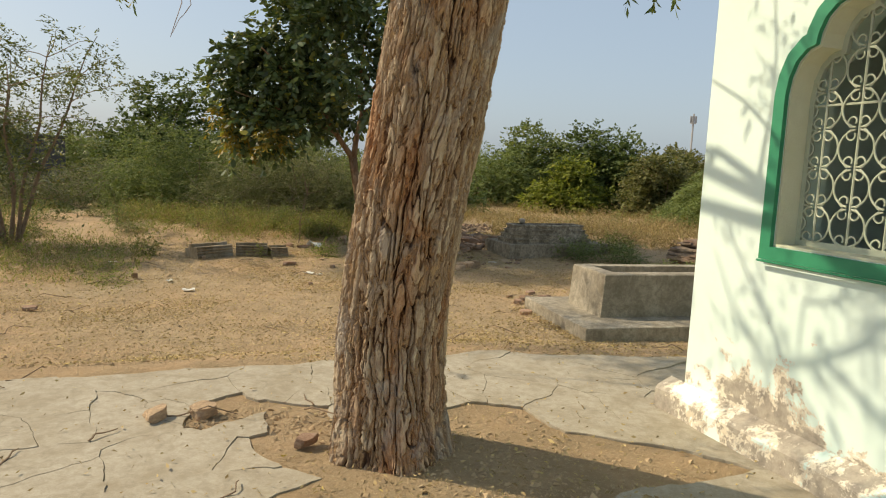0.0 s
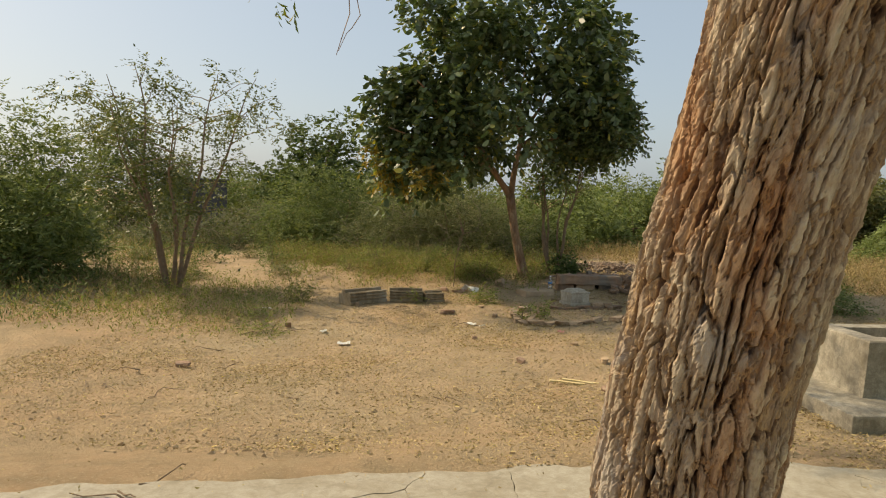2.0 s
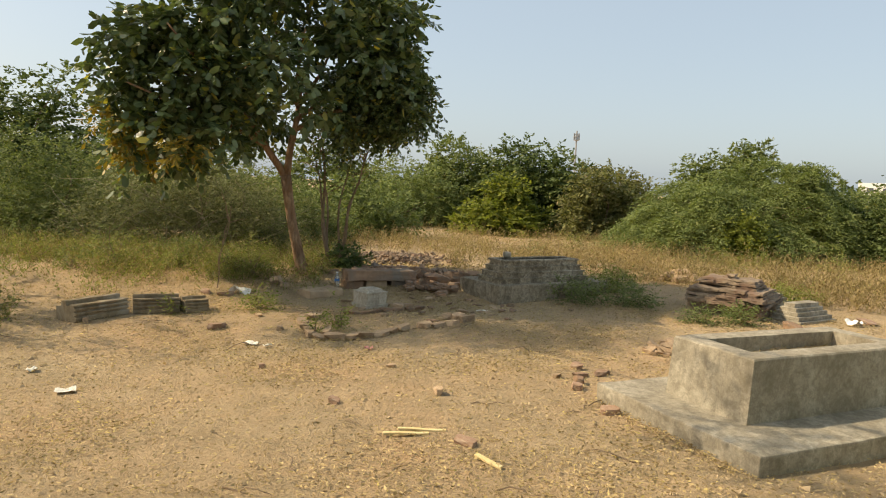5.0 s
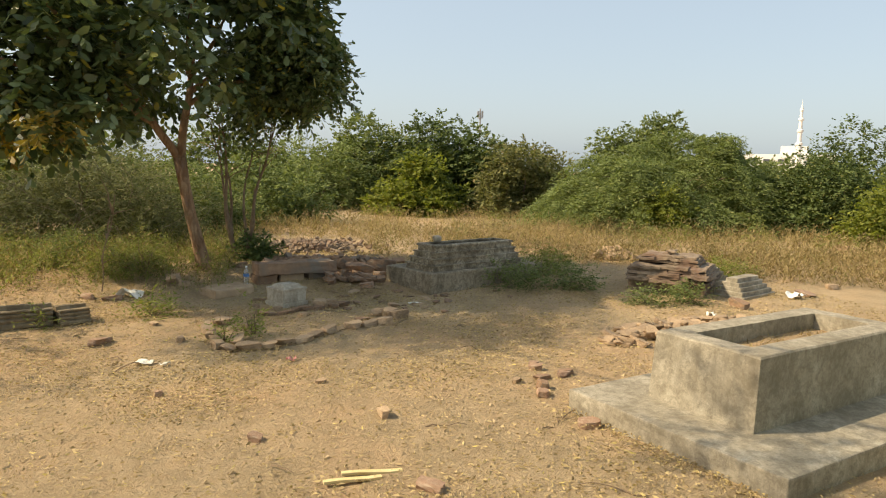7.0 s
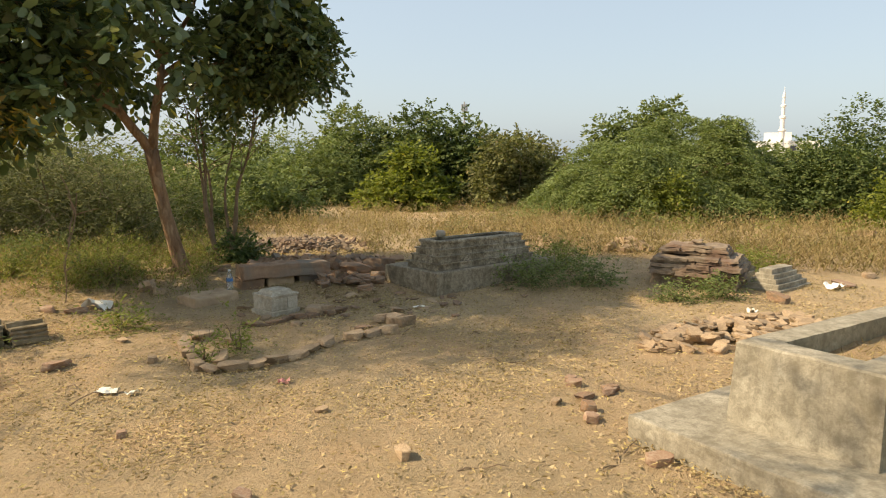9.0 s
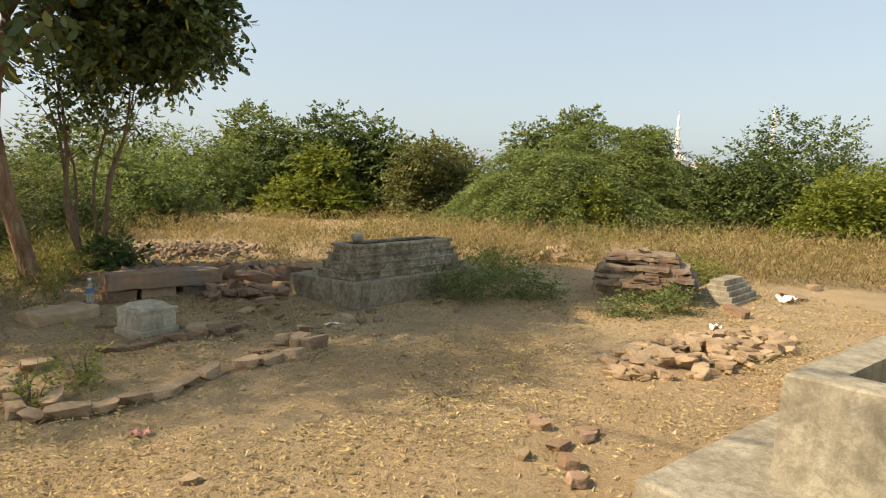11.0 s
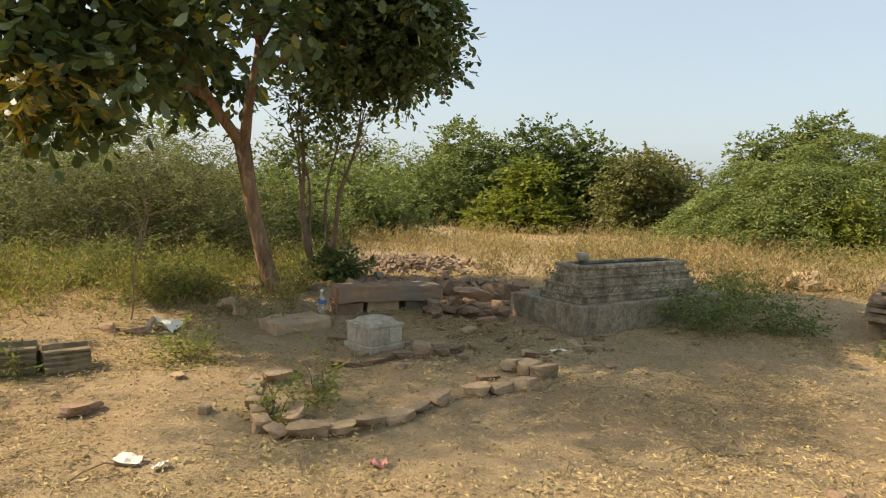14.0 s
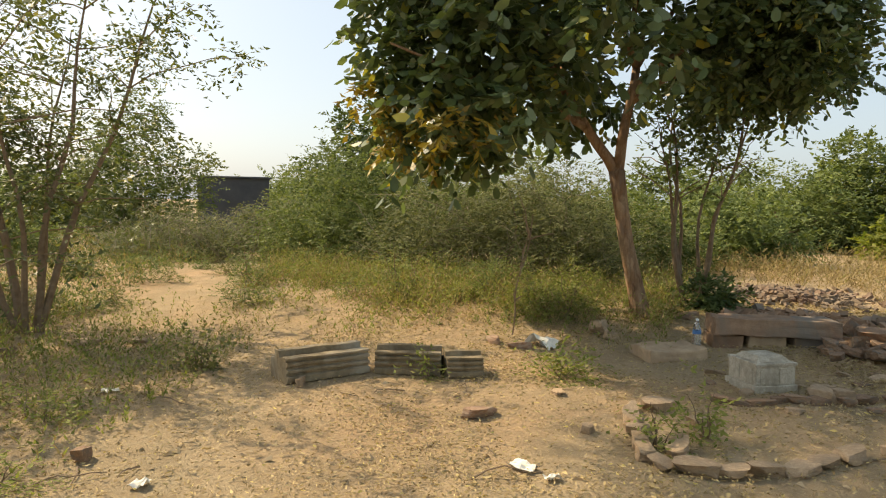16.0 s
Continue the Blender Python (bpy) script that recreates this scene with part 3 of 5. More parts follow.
# sloped plinth along the foot of the wall
bm = bmesh.new()
prof = [(-0.135, 0.1), (-0.125, 0.40), (-0.105, 0.425), (-0.003, 0.475), (-0.003, 0.1)]
N = 60
rows = []
for i in range(N + 1):
    s = -0.13 + i * 5.3 / N
    row = []
    for dz, h in prof:
        w = noise.noise(Vector((s * 4, h * 9, dz * 5))) * 0.010
        row.append(bm.verts.new((s, h + w * (h > 0.2), dz + w * (dz < -0.05))))
    rows.append(row)
for a, b in zip(rows, rows[1:]):
    for k in range(len(prof) - 1):
        bm.faces.new((a[k], b[k], b[k + 1], a[k + 1]))
bm.faces.new(rows[0])
wall_piece("plinth_wall_foot", bm, M_WALL, "worn sloping plinth at the foot of the mint wall", "plinth")

win = tagged(new("window_1"), "cusped-arch window with green surround and scrolled iron grille", "window", kind="structure")
win.matrix_world = wall_m
def win_part(name, bm, mat, parent=None, label=""):
    ob = part(name, bm, mat, parent or win, label)
    return ob
win_part("surround", ring_plate(arch(0.075), arch(0.002), -0.028, -0.002), M_GREEN, None, "raised green painted surround")
win_part("reveal", ring_plate(arch(-0.001), arch(-0.014), 0.0, 0.135), M_CREAM, None, "cream painted reveal")
grille_frame = win_part("grille_frame", ring_plate(arch(-0.015), arch(-0.045), 0.13, 0.155), M_GRILLE, None, "pale green iron frame")
win_part("window_sill", local_box(0.55, 1.75, 1.352, 1.364, -0.05, -0.03, 0.003), M_GREEN, None, "green painted sill edge")
for k in range(5):
    x = 0.74 + k * 0.205
    h = 2.30 + 0.55 * math.sin(math.pi * (x - 0.62) / 1.06)
    bm = bmesh.new()
    tube(bm, [(x, 1.47, 0.142), (x, min(h, 2.9), 0.142)], [0.007, 0.007], 6)
    win_part("bar", bm, M_GRILLE)
for z in (1.475, 2.2):
    bm = bmesh.new()
    tube(bm, [(0.63, z, 0.142), (1.67, z, 0.142)], [0.007, 0.007], 6)
    win_part("cross_bar", bm, M_GRILLE)
for k in range(5):
    for j in range(7):
        x, z = 0.74 + k * 0.205, 1.575 + j * 0.2
        if z > 2.22 + 0.5 * math.sin(math.pi * max(0.05, min(0.95, (x - 0.62) / 1.06))):
            continue
        for sx in (-1, 1):
            # half a ring on the bar, its ends curled inward
            bm = bmesh.new()
            tube(bm, [(x + sx * (0.006 + 0.094 * math.sin(a)), z - 0.094 * math.cos(a), 0.132) for a in np.linspace(0.1, math.pi - 0.1, 19)], [0.0055] * 19, 5, False)
            for sz in (1, -1):
                cx, cz = x + sx * 0.034, z + sz * 0.066
                tube(bm, [(cx + (0.029 - 0.008 * q) * math.cos(5.2 * q + 1.6) * -sx, cz + (0.029 - 0.008 * q) * math.sin(5.2 * q + 1.6) * sz, 0.132) for q in np.linspace(0, 1, 14)], [0.005] * 14, 5, False)
            win_part("scroll", bm, M_GRILLE)
for j in range(4):
    # short stubs and half loops against the jamb
    z = 1.575 + j * 0.2
    bm = bmesh.new()
    tube(bm, [(0.63, z + 0.1, 0.137), (0.70, z + 0.1, 0.137)], [0.0055, 0.0055], 5)
    tube(bm, [(0.64 + 0.045 * math.sin(a), z + 0.04 * math.cos(a), 0.137) for a in np.linspace(0, math.pi, 11)], [0.0055] * 11, 5, False)
    win_part("stub_loop", bm, M_GRILLE)


# ---- big leaning tree ----
def build_trunk_mesh():
    axis = [(-0.275, 4.20, 0.16, 0.345), (-0.275, 4.20, 0.30, 0.312), (-0.28, 4.19, 0.48, 0.292), (-0.285, 4.16, 0.9, 0.280), (-0.25, 4.09, 1.25, 0.270), (-0.175, 3.96, 1.7, 0.262), (-0.09, 3.83, 2.1, 0.254), (-0.012, 3.69, 2.5, 0.244), (0.08, 3.53, 3.0, 0.232), (0.18, 3.40, 3.6, 0.215)]
    az = [a[2] for a in axis]
    bm = bmesh.new()
    lay = bm.verts.layers.float.new("layer_depth")
    na, nz = 430, 580
    rings = []
    for j in range(nz + 1):
        z = 0.16 + (3.6 - 0.16) * j / nz
        cx, cy, r = (np.interp(z, az, [a[k] for a in axis]) for k in (0, 1, 3))
        ring = []
        for i in range(na):
            th = 2 * math.pi * i / na
            c, s = math.cos(th), math.sin(th)
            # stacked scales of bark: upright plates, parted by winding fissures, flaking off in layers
            tw = th + 0.12 * z
            ct, st = math.cos(tw), math.sin(tw)
            w = noise.noise_vector(Vector((ct * 4, st * 4, z * 4.5)))
            crumb = noise.noise_vector(Vector((ct * 19, st * 19, z * 22)))
            p = Vector((ct * 6.8, st * 6.8, z * 4.6)) + w * 0.8 + crumb * 0.22
            dist, near = noise.voronoi(p)
            edge = ss(0.02, 0.16, dist[1] - dist[0])
            rnd = noise.cell(near[0] * 7.3)
            f1 = ss(0.0, 0.085, abs(noise.noise(Vector((ct * 6.5, st * 6.5, z * 2.0)) + w * 0.55 + crumb * 0.08)))
            q = Vector((ct * 17, st * 17, z * 7.5)) + w * 0.9 + crumb * 0.45
            step = (noise.noise(q * 0.6) * 0.5 + 0.5) * 7.0
            step = (math.floor(step) + ss(0.80, 0.98, step - math.floor(step))) / 7.0
            f2 = ss(0.0, 0.07, abs(noise.noise(q * 1.4 + Vector((7, 0, 0)))))
            big = noise.noise(Vector((c * 1.3, s * 1.3, z * 0.9)))
            flare = 0.028 * ss(0.65, 0.2, z) * (0.5 + 0.8 * math.sin(5 * th + 1.0))
            rr = r + 0.030 * (f1 - 0.82) + 0.011 * (edge - 0.8) + 0.022 * (step - 0.5) + 0.005 * (rnd - 0.5) + 0.006 * (f2 - 0.85) + 0.012 * big + flare + 0.0035 * crumb.x + 0.0022 * noise.noise(Vector((ct * 60, st * 60, z * 70)))
            v = bm.verts.new((cx + c * rr, cy + s * rr, z))
            # falls in the fissures, so the bark colour darkens there like shade
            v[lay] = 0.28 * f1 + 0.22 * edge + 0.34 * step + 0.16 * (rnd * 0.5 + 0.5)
            ring.append(v)
        rings.append(ring)
    for a, b in zip(rings, rings[1:]):
        for i in range(na):
            bm.faces.new((a[i], a[(i + 1) % na], b[(i + 1) % na], b[i]))
    return bm


def build_big_tree():
    e = root("tree", -0.27, 4.15, 0.26, 0, "big leaning tree with deeply fissured grey-brown bark", "tree")
    inv = Matrix.Translation((0.27, -4.15, -0.26))
    bm = build_trunk_mesh()
    bm.transform(inv)
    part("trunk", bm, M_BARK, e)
    rng = np.random.default_rng(11)
    tips = []
    top = Vector((0.18, 3.40, 3.3))
    # unseen limbs, added and aimed so their shade falls on yard, grave, wall
    limbs = [((-1.6, 6.4, 4.7), 0.045), ((-6.6, 13.2, 6.4), 0.04), ((1.3, 2.0, 5.0), 0.12), ((0.9, 4.8, 5.6), 0.12), ((-1.6, 2.6, 5.6), 0.11), ((-3.6, 8.3, 5.3), 0.05), ((-2.7, 5.1, 5.1), 0.045)]
    for i, (b, r) in enumerate(limbs):
        bm = bmesh.new()
        pts = limb(bm, top, b, r, 0.012, 9, 0.10, 0.06, 40 + i, 8)
        n = (8, 42, 8, 8, 8, 13, 9)[i]
        for j in range(n):
            # limb 1 ends in an unseen leaf screen that shades the stone ring
            a = pts[9 if i == 1 else (6 + j % 4) if i == 5 else (3 + j % 7)]
            t = Vector(a) + (Vector((rng.uniform(-2.3, 2.2), rng.uniform(-0.9, 1.5), rng.uniform(0.0, 0.5))) if i == 1 else Vector((rng.normal(0, 0.85), rng.normal(0, 0.85), rng.uniform(0.1, 0.8))))
            limb(bm, a, t, 0.016, 0.004, 5, 0.12, 0, 60 + i * 19 + j)
            # tips whose shadow would land on the upper wall get no leaves
            s = (t - WP).dot(WN) / sun_dir.dot(WN)
            foot = t - sun_dir * s
            thin = s > 0 and -0.6 < (foot - WP).dot(WU) < 1.1 and foot.z > 1.35
            if t.z > (4.75 if i == 1 else 4.2) and not thin:
                tips.append((*t, 0.6, 0.6, 0.4))
        if i == 0:
            # thin drooping shoot beside the open yard
            limb(bm, (-1.6, 6.3, 4.7), (-2.25, 6.0, 3.25), 0.02, 0.006, 6, 0.1, 0.1, 77)
            limb(bm, (-2.25, 6.0, 3.25), (-2.37, 5.9, 2.69), 0.005, 0.002, 5, 0.25, 0, 78)
            limb(bm, (-2.28, 6.0, 3.2), (-2.36, 5.91, 2.72), 0.004, 0.002, 5, 0.35, 0, 81)
        bm.transform(inv)
        part("limb", bm, M_BARK2, e)
    o, d = shell(rng, tips, 6300, 0.2)
    V = sprigs(rng, o, d, 0.32, 9, 0.075, 0.022, 0.3)
    o2 = np.array([(-2.72, 5.85, 3.02), (-2.62, 5.8, 2.98), (-2.8, 5.9, 3.05), (0.75, 3.9, 2.66), (0.88, 3.95, 2.64), (0.98, 4.0, 2.66)])
    V2 = sprigs(rng, o2, np.tile((0.1, 0, -1.0), (6, 1)), 0.14, 7, 0.07, 0.02, 0.0)
    V = np.concatenate([V, V2]) - np.array([-0.27, 4.15, 0.26])
    part("crown", quad_mesh("crown", V), L_NEEM, e, "sparse fine-leaved crown overhead, mostly unseen, laid out for its shade")


build_big_tree()


# ---- broad-leaved tree by the graves ----
def build_leafy_tree():
    bx, by = -2.82, 15.87
    e = root("tree", bx, by, 0.15, 0, "broad-leaved tree with forked reddish trunk and dark dense crown", "tree")
    rng = np.random.default_rng(21)
    bm = bmesh.new()
    tube(bm, [(0.05, 0, -0.15), (0.02, 0, 0.0), (-0.06, -0.03, 0.35), (-0.17, -0.08, 0.85), (-0.24, -0.12, 1.3), (-0.30, -0.15, 1.72)], [0.145, 0.118, 0.097, 0.086, 0.084, 0.094], 12)
    part("trunk", bm, M_BARK2, e, smooth=True)
    bm = bmesh.new()
    f = Vector((-0.29, -0.15, 1.66))
    a = limb(bm, f, (-0.95, -0.35, 2.75), 0.068, 0.045, 6, 0.06, 0.0, 1, 9)
    b = limb(bm, f, (-0.12, -0.12, 2.9), 0.068, 0.045, 6, 0.05, 0.0, 2, 9)
    ends = [(a[-1], (-2.1, -0.7, 3.4)), (a[-1], (-1.5, -0.6, 4.3)), (a[3], (-2.2, -2.2, 2.9)), (a[-1], (-1.6, -2.4, 3.7)), (b[-1], (-0.6, -0.3, 4.5)), (b[-1], (0.6, 0.2, 4.2)), (b[-2], (1.2, 0.2, 3.5)), (b[-1], (0.1, -1.2, 4.0)), (b[-1], (0.0, 1.0, 4.3)), (a[-1], (-1.2, 0.8, 3.9)), (b[4], (2.15, 0.25, 3.5))]
    part("fork", bm, M_BARK2, e, smooth=True)
    for i, (p, q) in enumerate(ends):
        bm = bmesh.new()
        limb(bm, p, q, 0.045, 0.012, 6, 0.08, 0.03, 10 + i, 6)
        part("limb", bm, M_BARK2, e, smooth=True)
    cl = []
    # crown: wide to the open side, drooping skirt, thin wing over the shrub
    for i in range(112):
        th, r = rng.uniform(0, 2 * math.pi), math.sqrt(rng.uniform(0.02, 1))
        x, y = -0.6 + math.cos(th) * r * 2.1, -0.25 + math.sin(th) * r * 1.9
        top = 6.6 - 2.1 * r ** 4
        bot = 2.15 + 0.55 * ss(-0.6, 0.6, x) + 0.5 * (1 - r)
        z = rng.uniform(bot, max(bot + 0.1, top))
        q = rng.uniform(0.26, 0.45)
        cl.append((x, y, z, q, q, q * 0.8))
    wing = []
    for i in range(66):
        s = rng.uniform(0, 1) ** 0.8
        wing.append((0.4 + 1.6 * s, rng.normal(0.2, 0.45), rng.uniform(2.2 + 0.5 * s, 3.6 + 0.1 * s), 0.27, 0.27, 0.2))
    for i in range(34):
        s = rng.uniform(0, 1)
        q = rng.uniform(0.26, 0.42)
        cl.append((0.5 + 1.25 * s, rng.normal(0.0, 0.6), rng.uniform(3.5, 5.9 - 0.9 * s), q, q, q * 0.8))
    for i in range(46):
        v = rng.normal(0, 1, 3)
        v *= rng.uniform(0.3, 1) ** 0.5 / np.linalg.norm(v)
        cl.append((-1.75 + v[0] * 1.15, -1.45 + v[1] * 0.95, 3.0 + v[2] * 1.1, 0.3, 0.3, 0.26))
    for i in range(12):
        cl.append((-2.45 + rng.uniform(-0.35, 0.7), -0.5 + rng.normal(0, 0.6), 1.95 + rng.uniform(-0.12, 0.5), 0.26, 0.26, 0.24))
    # the fork stands open to the sky
    cl = [c for c in cl if not (math.hypot(c[0] + 0.25, c[1] + 0.15) < 0.95 and c[2] < 3.35)]
    o, d = shell(rng, cl, 3900, 0.25)
    V = sprigs(rng, o, d, 0.32, 6, 0.165, 0.088, 0.4, 0.5, 0.1, True)
    part("crown", quad_mesh("crown", V), L_BIG, e, "dense crown of broad dark green leaves")
    o, d = shell(rng, wing, 1900, 0.2)
    part("crown", quad_mesh("crown", sprigs(rng, o, d, 0.28, 8, 0.10, 0.052, 0.3, 0.35, 0.1, True)), L_BIG, e, "dark wing of smaller leaves over the bare shrub")
    yc = [(-2.5 + rng.uniform(-0.25, 0.35), -1.6 + rng.normal(0, 0.4), 2.1 + rng.uniform(-0.15, 0.5), 0.22, 0.22, 0.22) for i in range(9)] + [(-2.0 + rng.uniform(-0.5, 0.9), -1.6 + rng.normal(0, 0.4), 1.85 + rng.uniform(0, 0.2), 0.2, 0.2, 0.15) for i in range(4)]
    o, d = shell(rng, yc, 110, 0.2)
    part("yellowing_foliage", quad_mesh("yellowing_foliage", sprigs(rng, o, d, 0.26, 7, 0.12, 0.05, 0.4, 0.5)), L_YEL, e, "yellow and browning leaves at the skirt of the crown")


build_leafy_tree()


# ---- slender many-stemmed shrubs and saplings ----
def sapling(label, x, y, h, spread, mat, seed, stems=5, leaves=2600, leaf=0.10, width=0.045, low=0.35, thick=0.035, cat="sapling", z=None):
    e = root("sapling", x, y, z, 0, label, cat)
    rng = np.random.default_rng(seed)
    cl = []
    for i in range(stems):
        bm = bmesh.new()
        th = 2 * math.pi * i / stems + rng.uniform(-0.5, 0.5)
        hh = h * rng.uniform(0.72, 1.0)
        rr = spread * rng.uniform(0.35, 1.0)
        pts = limb(bm, (math.cos(th) * 0.09, math.sin(th) * 0.09, -0.05), (math.cos(th) * rr, math.sin(th) * rr, hh), thick * rng.uniform(0.7, 1.1), 0.006, 9, 0.07, 0.02, seed * 7 + i, 7)
        for j in range(9):
            a = pts[min(9, int(9 * (low + (1 - low) * rng.uniform(0, 1))))]
            t = a + Vector((rng.normal(0, 0.42 * spread), rng.normal(0, 0.42 * spread), rng.uniform(0.05, 0.5)))
            tm = bmesh.new()
            limb(tm, a, t, 0.010, 0.003, 4, 0.1, 0.05, seed * 11 + i * 9 + j, 5)
            part("twig", tm, M_TWIG, e)
            cl.append((*t, 0.24, 0.24, 0.16))
            m = a.lerp(t, 0.6)
            cl.append((*m, 0.18, 0.18, 0.13))
        part("stem", bm, M_TWIG, e)
    o, d = shell(rng, cl, leaves // 8, 0.15)
    part("crown", quad_mesh("crown", sprigs(rng, o, d, 0.30, 8, leaf, width, 0.3, 0.2)), mat, e)
    return e


sapling("many-stemmed bare shrub with thin leafy tips beside the tree", -2.38, 17.0, 3.1, 0.85, L_OLIVE, 31, 6, 1700, 0.09, 0.04, 0.6, 0.042, "shrub")
bush("bush", "low dark leafy bush at the foot of the shrub", -2.0, 17.1, 1.25, 1.0, 0.55, L_DARK, 2200, 0.09, 0.045, 8, 0.2, 14, 4, 0.35, seed=33)
sapling("thin young tree with sparse yellow-green leaves", -8.7, 12.35, 4.1, 1.75, L_SAP, 41, 7, 12500, 0.078, 0.034, 0.3, 0.042, "tree")
bush("bush", "tall feathery acacia bush with fine green foliage", -12.4, 12.0, 4.6, 3.6, 3.7, L_FERN, 34000, 0.12, 0.04, 12, 0.5, 44, 9, 0.24, 0.1, seed=43, inner=0.3)
sapling("leafless weed sapling with a few dry twigs", -4.05, 14.5, 1.5, 0.35, L_GREY, 45, 1, 200, 0.05, 0.02, 0.3, 0.009)

# ---- bushes closing the yard ----
BUSHES = [
    # label, x, y, w, d, h, material, leaves, leaf, width, clumps, seed
    ("grey-olive twiggy thicket behind the tree", -5.6, 19.0, 5.4, 3.2, 2.55, L_GREY, 26000, 0.07, 0.018, 46, 51),
    ("green tangled thicket of thorny scrub", -9.4, 20.3, 5.2, 3.5, 2.8, L_OLIVE, 20000, 0.08, 0.03, 40, 52),
    ("grey-green scrub beside the footpath", -12.4, 22.5, 4.6, 3.5, 1.6, L_GREY, 12000, 0.08, 0.03, 30, 53),
    ("dark tree standing behind the scrub", -13.4, 28.0, 7.0, 5.0, 5.7, L_DARK, 17000, 0.14, 0.07, 34, 54),
    ("low grey twiggy scrub across the end of the footpath", -13.4, 18.9, 4.4, 2.4, 1.25, L_GREY, 9000, 0.07, 0.02, 30, 93),
    ("low grey-green scrub at the side of the footpath", -16.0, 16.6, 4.0, 2.6, 1.5, L_OLIVE, 8000, 0.08, 0.03, 28, 94),
    ("green thorn scrub further back", -8.5, 27.0, 8.5, 5.0, 3.3, L_FERN, 15000, 0.11, 0.035, 40, 55),
    ("light green feathery thicket", -1.2, 31.5, 6.5, 4.5, 3.4, L_FERN, 17000, 0.11, 0.035, 38, 56),
    ("dense dark green bush", 1.6, 33.5, 5.5, 5.0, 4.2, L_OLIVE, 15000, 0.13, 0.06, 30, 57),
    ("tall dark rounded bush", 4.6, 32.0, 5.6, 4.5, 4.5, L_DARK, 16000, 0.13, 0.065, 30, 58),
    ("low yellow-green leafy bush", 3.0, 28.6, 3.6, 2.8, 2.15, L_LIME, 11000, 0.12, 0.06, 26, 59),
    ("browning bush with sparse leaves", 6.6, 28.0, 3.6, 3.0, 2.95, L_BROWN, 9500, 0.11, 0.05, 24, 60),
    ("grey leafy bush with thin shoots on top", 10.7, 27.5, 3.6, 3.4, 5.5, L_OLIVE, 12000, 0.12, 0.05, 26, 62),
    ("dark green leafy bush", 13.5, 20.5, 4.6, 4.0, 3.4, L_DARK, 15000, 0.10, 0.05, 30, 63),
    ("yellow-green leafy bush at the field edge", 12.5, 17.5, 3.4, 2.6, 2.15, L_LIME, 11000, 0.10, 0.05, 22, 64),
    ("small yellow-green shrub in the dry grass", 8.1, 21.0, 1.3, 1.1, 1.45, L_LIME, 2800, 0.08, 0.045, 16, 65),
    ("scrub beside the far field", 17.0, 22.0, 6.0, 5.0, 3.2, L_OLIVE, 11000, 0.12, 0.055, 26, 66),
    ("sparse grey-green thorn tree", -18.6, 22.6, 4.6, 4.0, 5.2, L_OLIVE, 9000, 0.12, 0.05, 34, 67),
    ("far scrub by the grey shed", -22.5, 34.0, 9.0, 5.0, 3.3, L_FERN, 11000, 0.13, 0.05, 34, 68),
    ("scrub thicket on the open side", -19.5, 14.0, 6.0, 5.0, 3.0, L_OLIVE, 9000, 0.12, 0.05, 28, 69),
    ("far green thicket on the open side", -26.0, 25.0, 9.0, 6.0, 3.0, L_OLIVE, 9000, 0.14, 0.06, 30, 70),
    ("small round far tree", 12.2, 48.5, 2.6, 2.6, 4.4, L_BROWN, 3500, 0.15, 0.07, 10, 71),
    ("far olive thicket along the horizon", 22.0, 40.0, 16.0, 6.0, 3.4, L_OLIVE, 9000, 0.16, 0.08, 40, 72),
    ("far browning thicket along the horizon", 8.0, 44.0, 16.0, 6.0, 3.2, L_BROWN, 8000, 0.16, 0.08, 40, 73),
    ("far olive thicket along the horizon", -4.0, 42.0, 14.0, 6.0, 4.0, L_OLIVE, 8000, 0.16, 0.08, 40, 74),
    ("far browning scrub beyond the field", 8.0, 31.5, 4.6, 3.5, 3.1, L_BROWN, 9000, 0.12, 0.055, 26, 92),
    ("light green scrub behind the tree", -2.6, 25.0, 4.6, 3.5, 2.5, L_FERN, 12000, 0.10, 0.035, 30, 90),
    ("olive scrub behind the bare shrub", -4.0, 21.6, 3.6, 2.6, 1.9, L_OLIVE, 9000, 0.08, 0.035, 26, 91),
    ("far tree belt along the horizon", 45.0, 62.0, 40.0, 8.0, 4.6, L_OLIVE, 9000, 0.35, 0.14, 70, 76),
    ("far tree belt along the horizon", 8.0, 72.0, 40.0, 8.0, 4.4, L_OLIVE, 9000, 0.35, 0.14, 70, 77),
    ("far tree belt along the horizon", -30.0, 66.0, 42.0, 8.0, 5.0, L_OLIVE, 9000, 0.35, 0.14, 70, 78),
    ("far tree belt along the horizon", -58.0, 42.0, 30.0, 20.0, 5.0, L_OLIVE, 9000, 0.35, 0.14, 70, 79),
    ("far tree belt along the horizon", 42.0, 32.0, 22.0, 18.0, 4.2, L_OLIVE, 8000, 0.3, 0.13, 60, 80),
    ("far feathery thicket along the horizon", -24.0, 42.0, 18.0, 6.0, 3.6, L_FERN, 9000, 0.16, 0.08, 44, 75),
]
for lab, x, y, w, dp, h, m, lv, lf, wd, cn, sd in BUSHES:
    bush("bush", lab, x, y, w, dp, h, m, int(lv * (2.3 if y < 23 else 1.7)), lf * (1.0 if y < 23 else 1.3), wd * (1.25 if y < 23 else 1.65), 8, 0.42, int(cn * 1.3), 6, 0.26, seed=sd, inner=0.35)


